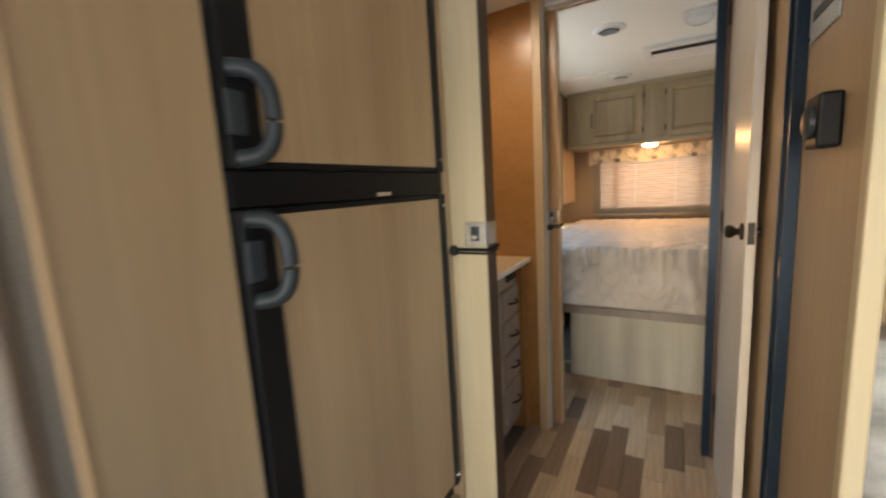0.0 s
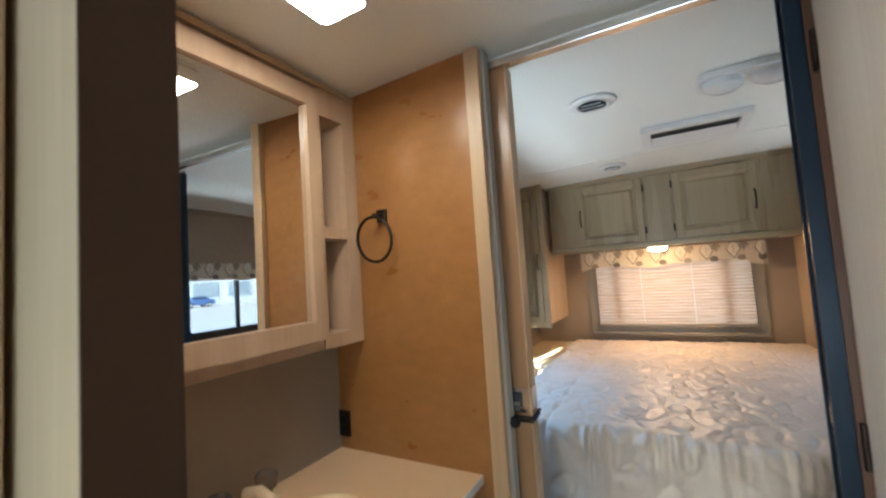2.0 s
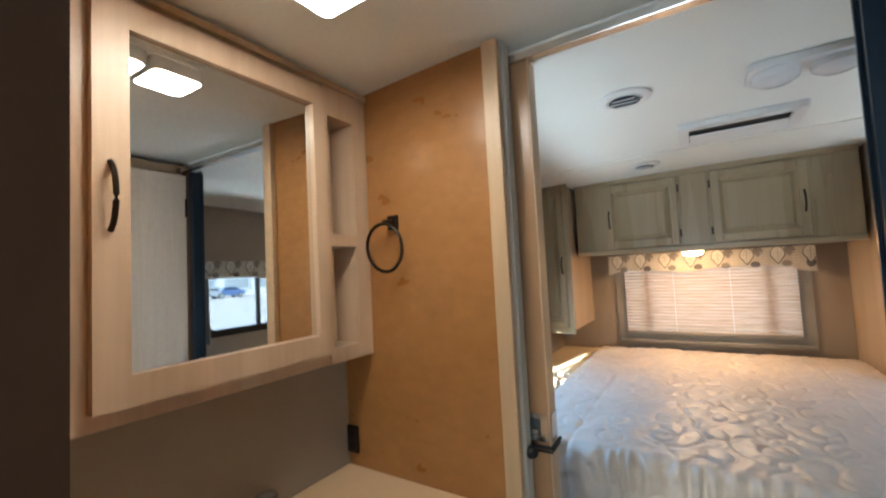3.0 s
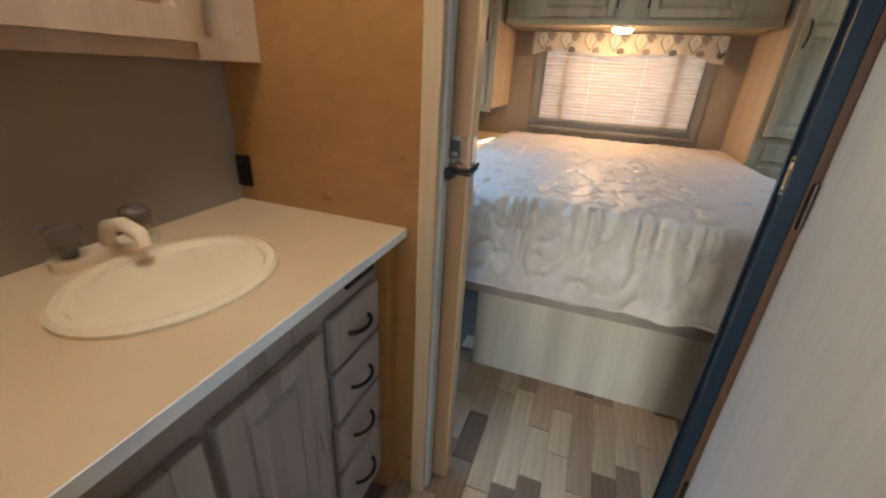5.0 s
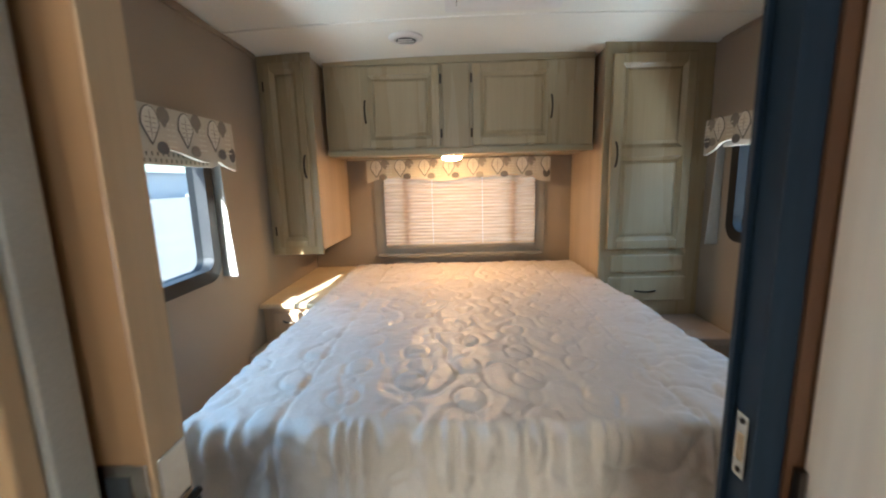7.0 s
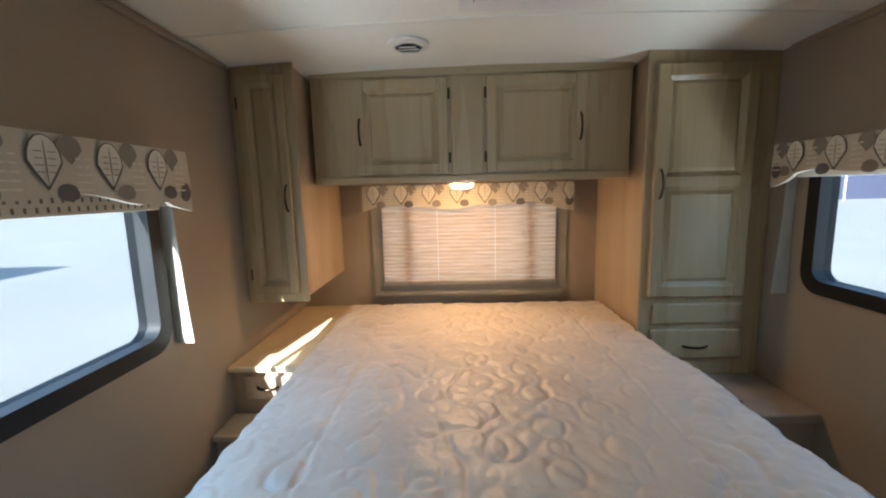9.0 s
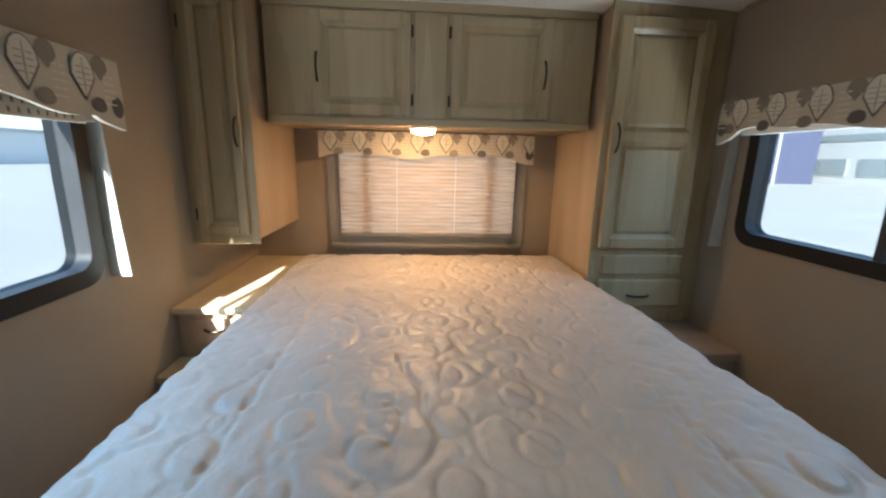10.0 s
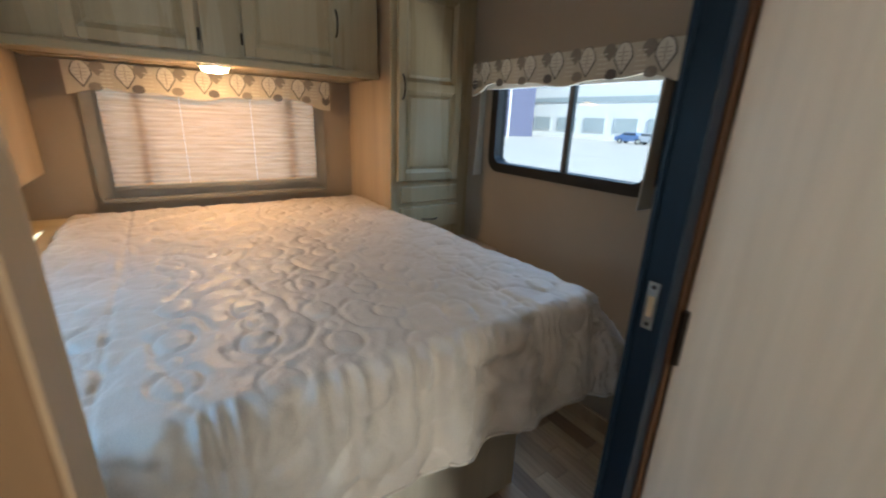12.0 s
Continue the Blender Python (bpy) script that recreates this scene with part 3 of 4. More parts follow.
# left tall wall cabinet
lc = thing("wall_cabinet", (-0.88, 4.05, 1.0), "narrow greige wood wall cabinet with glossy framed door", "cabinet")
FL = 3.82
part("body", box(XL + 0.001, -0.782, FL + 0.001, YH - 0.001, 1.012, 1.97), M_CABSIDE, lc, "tan side board")
part("face_frame", box(XL + 0.001, -0.765, FL - 0.012, FL, 0.998, 1.965, bevel=0.005), M_CAB, lc)
d = panel_door(lc, "y", FL - 0.0125, -1, -0.985, -0.80, 1.04, 1.905, M_CAB, 0.034)
bow_handle(d, "y", FL - 0.031, -1, -0.815, 1.43, 0.105)
hinge_pair(d, "y", FL - 0.0125, -1, -0.990, (1.12, 1.80))

# wardrobe
FW = 3.85
wr = thing("wardrobe", (0.86, 4.1, 0.62), "tall greige wood wardrobe with two-panel door and drawer", "wardrobe")
part("body", box(0.63, XR - 0.001, FW + 0.001, YH - 0.001, 0.641, 1.97), M_CABSIDE, wr, "tan side board")
part("face_frame", box(0.608, XR - 0.001, FW - 0.012, FW, 0.641, 1.965, bevel=0.005), M_CAB, wr)
d = panel_door(wr, "y", FW - 0.0125, -1, 0.640, 1.022, 0.988, 1.90, M_CAB, 0.045, (1.455,))
bow_handle(d, "y", FW - 0.031, -1, 0.664, 1.447, 0.115)
part("false_front", box(0.665, 1.03, FW - 0.024, FW - 0.0125, 0.868, 0.955, bevel=0.006), M_CAB, wr)
dd = part("drawer", box(0.660, 1.04, FW - 0.030, FW - 0.0125, 0.72, 0.845, bevel=0.006), M_CAB, wr)
bow_handle(dd, "y", FW - 0.030, -1, 0.84, 0.775, 0.10, False)

# ledges at the sides of the bed
pl = thing("bedside_ledge", (0.92, 3.95, 0.0), "dark wood storage ledge beside the bed", "ledge")
part("top", box(0.637, XR - 0.001, 3.52, YH - 0.001, 0.605, 0.64, bevel=0.006), M_VAN, pl)
part("front", box(0.64, XR - 0.001, 3.54, 3.56, 0, 0.6045), M_VAN, pl)
ns = thing("nightstand", (-0.9, 3.9, 0.0), "pale wood nightstand counter with one drawer, against the wall", "nightstand")
part("top", box(XL + 0.001, -0.733, 3.60, YH - 0.001, 0.782, 0.805, bevel=0.006), M_PALE, ns, "pale laminate top")
part("body", box(XL + 0.001, -0.74, 3.64, YH - 0.001, 0.0, 0.7815), M_MEDI, ns)
dd = part("drawer", box(-0.975, -0.77, 3.622, 3.6395, 0.66, 0.755, bevel=0.005), M_MEDI, ns)
bow_handle(dd, "y", 3.622, -1, -0.88, 0.715, 0.08, False)
part("ledge", box(XL + 0.001, -0.735, 3.47, 3.62, 0.585, 0.61, bevel=0.005), M_PALE, ns)
part("ledge_front", box(XL + 0.001, -0.745, 3.49, 3.51, 0.0, 0.5845), M_MEDI, ns)


# ---- bed ----
bed = thing("bed", (0.0, 3.5, 0.0), "queen bed with quilted satin bedspread on a wood base", "bed")
BX0, BX1, BY0, BY1, BZ = -0.73, 0.660, 2.59, 4.36, 0.838
part("bed_base", box(-0.49, 0.575, 2.775, BY1, 0.0, 0.445), wood("base board", (0.46, 0.40, 0.31), (0.66, 0.60, 0.48), 0.38), bed, "pale wood-grain base board")
part("bed_deck", box(BX0 + 0.03, BX1 - 0.07, 2.64, BY1, 0.445, 0.49), M_VAN, bed)
part("mattress", box(BX0 + 0.02, BX1 - 0.06, BY0 + 0.03, BY1 - 0.005, 0.49, BZ - 0.03, bevel=0.03), M_FABRIC, bed)


def bedspread():
    nu, nv = 320, 340
    hang_s, hang_f = 0.285, 0.335
    R = 0.040
    s = np.linspace(BX0 + R - hang_s, BX1 - R + hang_s, nu)
    t = np.linspace(BY0 + R - hang_f, BY1, nv)
    verts = []
    for tt in t:
        for ss in s:
            ox = (ss - (BX1 - R)) if ss > BX1 - R else (ss - (BX0 + R)) if ss < BX0 + R else 0.0
            oy = (tt - (BY0 + R)) if tt < BY0 + R else 0.0
            bx, by = min(max(ss, BX0 + R), BX1 - R), max(tt, BY0 + R)
            d = math.hypot(ox, oy)
            if d > 0:
                d = min(d, hang_s * (ox / d) ** 2 + hang_f * (oy / d) ** 2)
            nx, ny, nz = 0.0, 0.0, 1.0
            # quilting: meandering stitched channels and puffs, rings along the foot
            q1 = noise.noise(Vector((ss * 9.5, tt * 7.5, 0.3)))
            puff = 0.0055 * (1 - math.exp(-(q1 / 0.10) ** 2))
            wob = 0.012 * noise.noise(Vector((ss * 3.0, tt * 3.0, 21.0)))
            col = math.floor((ss + wob) / 0.152)
            gx = ss + wob - (col + 0.5) * 0.152
            gt = tt + wob + (0.085 if col % 2 else 0.0)
            gy = gt % 0.17 - 0.085
            r1 = math.hypot(gx / 0.040, gy / 0.050)
            gy2 = (gt + 0.085) % 0.17 - 0.085
            r2 = math.hypot(gx / 0.016, gy2 / 0.024)
            r3 = abs(math.hypot(gx / 0.070, gy / 0.085) - 1.0) * 0.07
            groove = max(math.exp(-((r1 - 1) * 0.045 / 0.0065) ** 2), 0.8 * math.exp(-((r2 - 1) * 0.018 / 0.006) ** 2), 0.12 * math.exp(-(r3 / 0.008) ** 2))
            puff += (0.0035 if r1 < 1 else 0.0) * (1 - min(1.0, r1) ** 2) - 0.0056 * groove * (0.35 + 0.65 * min(1.0, max(0.0, 0.5 + 1.6 * noise.noise(Vector((ss * 2.3, tt * 2.3, 40.0))))))
            for sx in (0.40, -0.50):
                puff -= 0.006 * math.exp(-((ss - sx) / 0.006) ** 2)
            crumple = 0.006 * noise.noise(Vector((ss * 5.0, tt * 4.0, 9.0))) + 0.005 * noise.noise(Vector((ss * 13.0, tt * 17.0, 3.0))) + 0.0035 * noise.noise(Vector((ss * 34.0, tt * 40.0, 5.0)))
            sag = 0.010 * noise.noise(Vector((ss * 1.6, tt * 1.6, 2.0)))
            if d < 1e-6:
                p = Vector((ss, tt, BZ + sag + crumple * 0.7 + puff))
            else:
                ux, uy = ox / max(1e-6, math.hypot(ox, oy)), oy / max(1e-6, math.hypot(ox, oy))
                if d < R * math.pi / 2:
                    a = d / R
                    out, drop = R * math.sin(a), R * (1 - math.cos(a))
                    on, zn = math.sin(a), math.cos(a)
                else:
                    rest = d - R * math.pi / 2
                    corner = abs(ux * uy) * 2
                    near = math.exp(-((tt - 2.62) / 0.28) ** 2) if ux > 0.3 else 0.0
                    bulge = math.sin(math.pi * 0.62 * min(rest / 0.27, 1.0))
                    out, drop = R + (0.08 + 0.05 * near) * rest + 0.11 * corner * bulge, R + rest * (1 - 0.06 * corner)
                    on, zn = 1.0, 0.1
                along = ss * abs(uy) + tt * abs(ux)
                w = min(1.0, d / 0.14)
                fold = w * (0.35 + 0.65 * abs(uy)) * (0.038 * math.sin(along * 34 + 3 * noise.noise(Vector((along * 3, d * 2, 5)))) * noise.noise(Vector((along * 2.2, 1.0, 7.0))) + 0.014 * noise.noise(Vector((along * 7.0, d * 3.0, 8.0))))
                gather = 0.019 * abs(uy) * min(1.0, d / 0.035) * math.exp(-max(0.0, d - 0.05) / 0.075) * math.sin(along * 125 + 9 * noise.noise(Vector((along * 9, 2.0, 5)))) * (0.5 + noise.noise(Vector((along * 5.0, 1.0, 17.0))))
                crease = gather + 0.010 * noise.noise(Vector((ss * 14, tt * 14, 12.0))) * w
                k = puff + crumple * 0.6 + fold + crease
                p = Vector((bx + ux * (out + on * k), by + uy * (out + on * k), BZ + sag * (1 - w) - drop + zn * k))
            if BY1 - tt < 0.10:
                p.z -= 0.035 * (1 - (BY1 - tt) / 0.10) ** 2
            if tt > 3.30:
                k = min(1.0, (tt - 3.30) / 0.30)
                p.x = min(max(p.x, BX0 - 0.002 - 0.05 * (1 - k)), 0.604 + 0.10 * (1 - k))
            verts.append(p)
    faces = [(j * nu + i, j * nu + i + 1, (j + 1) * nu + i + 1, (j + 1) * nu + i) for j in range(nv - 1) for i in range(nu - 1)]
    me = bpy.data.meshes.new("bedspread")
    me.from_pydata(verts, [], faces)
    me.materials.append(M_QUILT)
    for p in me.polygons:
        p.use_smooth = True
    ob = new("bedspread", me)
    tagged(ob, "cream beige satin quilted bedspread draped over the bed, rumpled", "bedspread")
    md = ob.modifiers.new("thick", "SOLIDIFY")
    md.thickness, md.offset = 0.006, -1.0
    return verts, nu, nv


qv, qn, qm = bedspread()
spread = bpy.data.objects["bedspread"]
part("piping", tube([qv[i] for i in range(4, qn - 4, 3)], 0.0045, 6), M_QUILT, spread, "", True)
for col in (0, qn - 1):
    part("piping", tube([qv[j * qn + col] for j in range(6, int(qm * 0.5), 4)], 0.0045, 6), M_QUILT, spread, "", True)

# ---- ceiling fixtures ----


def round_vent(x, y, r, label):
    z = roof_z(x, y)
    v = thing("ceiling_vent", (x, y, z), label, "vent", "round ceiling vents")
    bm = lathe([(r, 0.0), (r, -0.006), (r * 0.86, -0.013), (r * 0.66, -0.013), (r * 0.62, -0.004)], (x, y, z - 0.0005))
    part("rim", bm, M_WHITEPL, v, "", True)
    # flat dark disc, gives the louver gaps their shade by colour
    part("throat_shade", lathe([(r * 0.58, -0.0145), (r * 0.58, -0.0155)], (x, y, z)), M_GREYPL, v, "dark disc in place of the shade between the louvers")
    for k in (-1, 0, 1):
        h = r * 0.5 * (1 - 0.18 * abs(k))
        bm = box(-h, h, -0.009, 0.009, -0.0015, 0.0015)
        bmesh.ops.transform(bm, matrix=pose(x, y + k * r * 0.36, z - 0.0185, 28, 0, 0), verts=bm.verts)
        part("louver", bm, M_WHITEPL, v)


round_vent(-0.262, 2.735, 0.085, "round white ceiling vent with slanted louvers")
round_vent(-0.303, 3.715, 0.075, "small round white ceiling vent near the cabinets")

ac = thing("air_vent", (0.09, 3.33, 1.99), "white rectangular air conditioning outlet in the ceiling", "vent")
zc = 1.990
part("frame", ring_frame("z", zc - 0.024, zc, rounded(-0.125, 0.30, 3.17, 3.47, 0.012, 3), rounded(-0.085, 0.26, 3.215, 3.42, 0.008, 3)), M_WHITEPL, ac, "", True)
# black sheet closes the frame, the slot's darkness is its colour
part("slot_shade", box(-0.084, 0.259, 3.216, 3.419, zc - 0.012, zc - 0.009), M_BLACK, ac, "black sheet in place of the shaded slot")
bm = box(-0.17, 0.17, -0.050, 0.050, -0.003, 0.003, bevel=0.002)
bmesh.ops.transform(bm, matrix=pose(0.088, 3.366, zc - 0.024, -6, 0, 0), verts=bm.verts)
part("flap", bm, M_WHITEPL, ac)

fl = thing("ceiling_light", (0.22, 2.80, 1.99), "unlit white ceiling dome lamp with ribbed lens", "lamp")
part("base", slab("z", 1.978, 1.9975, rounded(0.08, 0.36, 2.72, 2.88, 0.03)), M_WHITEPL, fl, "", True)
for x in (0.15, 0.29):
    part("lens", lathe([(0.062, 1.9775), (0.058, 1.960), (0.04, 1.948), (0.005, 1.943)], (x, 2.80, 0)), plain("frosted lens", (0.78, 0.80, 0.80), 0.2), fl, "frosted lens", True)

bl2 = thing("bath_ceiling_light", (-0.62, 1.67, 1.97), "lit double ceiling lamp with square frosted lenses", "lamp")
zb = roof_z(-0.62) - 0.002
part("base", slab("z", zb - 0.008, zb, rounded(-0.690, -0.535, 1.54, 1.79, 0.03)), M_WHITEPL, bl2, "", True)
for y in (1.600, 1.730):
    part("housing", ring_frame("z", zb - 0.040, zb - 0.0082, rounded(-0.680, -0.545, y - 0.062, y + 0.062, 0.022), rounded(-0.6735, -0.5515, y - 0.0555, y + 0.0555, 0.018)), M_WHITEPL, bl2, "", True)
for y in (1.600, 1.730):
    bm = slab("z", zb - 0.038, zb - 0.0085, rounded(-0.6730, -0.5520, y - 0.055, y + 0.055, 0.018))
    part("lens", bm, M_LAMP_BATH, bl2, "glowing frosted lens", True)

# ---- bathroom ----
# door rail under the ceiling
tr = thing("door_track", (-0.15, 2.2, 1.95), "metal sliding door track across the doorway head", "track")
part("rail", box(-0.465, 0.262, 2.172, 2.20, 1.945, 1.966, bevel=0.002), M_CHROME, tr, "aluminium channel")
part("header", box(-0.465, 0.262, 2.2005, 2.235, 1.95, 1.989, bevel=0.002), M_CEIL, tr, "white header board")


def pocket_door(x0, x1, y0, y1, z1, latch_z, face, edge, label, knob):
    """A sliding door mostly inside its wall, with a chrome latch and a rubber strap."""
    p = thing("sliding_door", ((x0 + x1) / 2, (y0 + y1) / 2, 0.008), label, "door", "sliding doors")
    part("leaf", box(x0, x1 - 0.003, y0, y1, 0.008, z1, bevel=0.002), face, p)
    part("edge_band", box(x1 - 0.0029, x1, y0, y1, 0.008, z1), edge, p, "edge band")
    lt = part("latch", box(x1 - 0.062, x1 - 0.004, y0 - 0.003, y0 - 0.0002, latch_z - 0.032, latch_z + 0.032, bevel=0.001), M_CHROME, p, "chrome latch plate")
    part("recess", box(x1 - 0.046, x1 - 0.022, y0 - 0.0042, y0 - 0.0031, latch_z - 0.018, latch_z + 0.020), M_GREYPL, lt)
    part("thumb_turn", box(x1 - 0.042, x1 - 0.026, y0 - 0.012, y0 - 0.0043, latch_z - 0.014, latch_z - 0.002, bevel=0.002), M_CHROME, lt)
    part("edge_plate", box(x1 + 0.0002, x1 + 0.003, y0 + 0.004, y1 - 0.004, latch_z - 0.03, latch_z + 0.032, bevel=0.001), M_CHROME, p, "chrome edge plate")
    zs = latch_z - 0.042
    part("strap", tube([(x1 - 0.095, y0 - 0.006, zs), (x1 + 0.004, y0 - 0.006, zs), (x1 + 0.007, y0, zs + 0.003), (x1 + 0.007, y1, zs + 0.006)], 0.0045, 8), M_BLACK, p, "black rubber strap", True)
    part("strap_loop", tube([(x1 - 0.095, y0 - 0.006, zs - 0.010), (x1 + 0.004, y0 - 0.006, zs - 0.010), (x1 + 0.006, y1, zs - 0.004)], 0.003, 8), M_BLACK, p, "", True)
    turn = pose(*knob[0], 0, 0, knob[1])
    bm = lathe([(0.004, 0.0), (0.013, -0.002), (0.0155, -0.010), (0.011, -0.018), (0.003, -0.021)], (0, 0, 0), "y", 16)
    bmesh.ops.transform(bm, matrix=turn, verts=bm.verts)
    part("strap_knob", bm, M_BLACK, p, "black rubber knob", True)
    return p


pocket_door(-0.985, -0.370, 1.260, 1.317, 1.94, 1.085, M_PALE, plain("brown edge band", (0.055, 0.026, 0.013), 0.45), "pale wood sliding door pushed back beside the refrigerator", ((-0.466, 1.256, 1.041), 0))
pocket_door(-0.985, -0.405, 2.178, 2.226, 1.944, 1.052, wood("amber door veneer", (0.26, 0.15, 0.07), (0.37, 0.225, 0.115), 0.3), M_TRIM, "glossy wood sliding door pushed back at the bedroom doorway", ((-0.4475, 2.148, 1.006), 60))


def jamb(y0, y1, x0, x1, z1, label, strike_z):
    j = thing("door_jamb", ((x0 + x1) / 2, (y0 + y1) / 2, 0), label, "door jamb", "dark metal door jambs", "structure")
    w = x1 - x0
    dpt = y1 - y0
    # shallow channel with two lips
    prof = [(x0, y0), (x1, y0), (x1, y1), (x0, y1), (x0, y1 - dpt * 0.14), (x0 + 0.006, y1 - dpt * 0.14), (x0 + 0.006, y0 + dpt * 0.14), (x0, y0 + dpt * 0.14)]
    part("channel", slab("z", 0.0, z1, prof), M_ALU, j)
    ym = (y0 + y1) / 2
    st = part("strike", box(x0 + 0.0035, x0 + 0.0055, ym - 0.0085, ym + 0.0085, strike_z - 0.036, strike_z + 0.036, bevel=0.0008), M_CHROME, j, "chrome strike plate")
    part("strike_hole", box(x0 + 0.0024, x0 + 0.0034, ym - 0.004, ym + 0.004, strike_z - 0.016, strike_z + 0.014), M_TRIM, st)
    for dz in (-0.028, 0.028):
        part("screw", lathe([(0.0035, 0.0), (0.003, -0.0012), (0.0005, -0.0014)], (x0 + 0.0034, ym, strike_z + dz), "x", 8), M_BRONZE, st)
    return j


jamb(2.203, 2.250, 0.183, 0.212, 1.944, "dark blue-grey metal jamb of the bedroom doorway", 1.065)
structure("trim_jamb", box(0.2125, 0.2615, 2.199, 2.26, 0, 1.985), wood("red brown jamb wood", (0.07, 0.03, 0.012), (0.13, 0.06, 0.024), 0.45), "brown wood jamb backing", "trim")
jamb(1.335, 1.400, 0.247, 0.2675, 1.97, "black metal jamb of the bathroom doorway", 1.0)

# hinged door, open against the corridor wall
hd = thing("hinged_door", (0.215, 1.9, 0.012), "pale wood hinged door, open along the corridor with dark knobs", "door")
part("leaf", box(0.226, 0.250, 1.64, 2.196, 0.012, 1.93, bevel=0.003), M_DOOR, hd)
for z in (0.25, 1.02, 1.78):
    part("hinge", tube([(0.2215, 2.193, z - 0.042), (0.2215, 2.193, z + 0.042)], 0.0055, 10), M_BRONZE, hd, "dark bronze hinge")
for s, x in ((-1, 0.226), (1, 0.250)):
    prof = [(0.024, 0.0), (0.024, 0.006), (0.010, 0.010), (0.010, 0.016), (0.017, 0.024), (0.020, 0.034), (0.014, 0.042), (0.003, 0.044)] if s < 0 else [(0.022, 0.0), (0.022, 0.005), (0.010, 0.008), (0.011, 0.014), (0.003, 0.0165)]
    part("knob", lathe([(r, s * h) for r, h in prof], (x, 1.69, 1.04), "x", 20), M_BRONZE, hd, "dark bronze knob", True)
part("latch_plate", box(0.230, 0.246, 1.6372, 1.6398, 1.01, 1.07), M_BRONZE, hd)

# vanity
va = thing("vanity", (-0.76, 1.73, 0.0), "grey-brown wood bathroom vanity with doors and drawers", "vanity")
VF = -0.592
part("body", box(XL + 0.001, VF, 1.3305, 2.085, 0.07, 0.8455), M_VAN, va)
part("toe_kick", box(XL + 0.001, VF - 0.05, 1.3305, 2.085, 0.0, 0.0695), M_BRONZE, va)
for a0, a1, hy in ((1.345, 1.580, 1.555), (1.60, 1.842, 1.625)):
    d = panel_door(va, "x", VF + 0.0005, 1, a0, a1, 0.13, 0.745, M_VAN, 0.048)
    bow_handle(d, "x", VF + 0.019, 1, hy, 0.52, 0.09)
for z0, z1 in ((0.622, 0.752), (0.472, 0.606), (0.322, 0.456), (0.13, 0.306)):
    d = part("drawer", box(VF + 0.0005, VF + 0.019, 1.872, 2.066, z0, z1, bevel=0.007), M_VAN, va)
    bow_handle(d, "x", VF + 0.019, 1, 1.969, (z0 + z1) / 2, 0.085, False)
sp = part("switch_panel", box(VF + 0.0005, VF + 0.009, 1.950, 2.065, 0.778, 0.838, bevel=0.002), M_BLACK, va, "black switch panel")
part("switch", box(VF + 0.0092, VF + 0.014, 1.995, 2.02, 0.793, 0.823, bevel=0.002), M_GREYPL, sp)
structure("wall_vanity_filler", box(XL + 0.001, -0.56, 2.0855, 2.1295, 0, 0.8455), M_ORANGE, "tan filler board beside the vanity", "wall")

ct = thing("vanity_counter", (-0.76, 1.73, 0.85), "cream laminate vanity counter with an oval cut-out", "counter")
SC, SA, SB = (-0.770, 1.735), 0.132, 0.165
n = 64
bm = bmesh.new()
x0, x1, y0, y1, z0, z1 = XL + 0.001, -0.534, 1.3315, 2.1285, 0.846, 0.867
inner_t, inner_b, outer_t, outer_b = [], [], [], []
for k in range(n):
    t = 2 * math.pi * k / n
    cx, cy = math.cos(t), math.sin(t)
    f = min(((x1 - SC[0]) if cx > 0 else (SC[0] - x0)) / max(abs(cx), 1e-6), ((y1 - SC[1]) if cy > 0 else (SC[1] - y0)) / max(abs(cy), 1e-6))
    ix, iy = SC[0] + SA * 0.95 * cx, SC[1] + SB * 0.95 * cy
    px, py = SC[0] + f * cx, SC[1] + f * cy
    inner_t.append(bm.verts.new((ix, iy, z1)))
    inner_b.append(bm.verts.new((ix, iy, z0)))
    outer_t.append([px, py])
corner = [(x1, y1), (x0, y1), (x0, y0), (x1, y0)]
for c in corner:
    j = min(range(n), key=lambda q: (outer_t[q][0] - c[0]) ** 2 + (outer_t[q][1] - c[1]) ** 2)
    outer_t[j] = list(c)
ot = [bm.verts.new((p[0], p[1], z1)) for p in outer_t]
ob_ = [bm.verts.new((p[0], p[1], z0)) for p in outer_t]
for k in range(n):
    q = (k + 1) % n
    bm.faces.new((inner_t[k], inner_t[q], ot[q], ot[k]))
    bm.faces.new((inner_b[k], inner_b[q], ob_[q], ob_[k]))
    bm.faces.new((ot[k], ot[q], ob_[q], ob_[k]))
    bm.faces.new((inner_t[k], inner_t[q], inner_b[q], inner_b[k]))
part("top", bm, M_COUNTER, ct)
part("edge_band", box(-0.5338, -0.531, 1.3315, 2.1285, 0.8455, 0.8665), M_WHITEPL, ct, "pale edge band")

sk = thing("sink", (SC[0], SC[1], 0.876), "oval cream drop-in bathroom sink", "sink")
bm = lathe([(1.07, 0.0), (1.07, 0.006), (1.02, 0.012), (0.93, 0.010), (0.87, -0.004), (0.80, -0.035), (0.66, -0.075), (0.40, -0.10), (0.12, -0.108), (0.11, -0.115), (0.45, -0.108), (0.72, -0.082), (0.86, -0.038), (0.92, -0.004)], (0, 0, 0), "z", 56)
for v in bm.verts:
    v.co = Vector((SC[0] + v.co.x * SA, SC[1] + v.co.y * SB, 0.8675 + v.co.z))
part("bowl", bm, M_SINK, sk, "", True)
part("drain", lathe([(0.021, 0.7605), (0.021, 0.7635), (0.012, 0.764), (0.003, 0.762)], (SC[0], SC[1], 0)), M_CHROME, sk, "chrome drain", True)

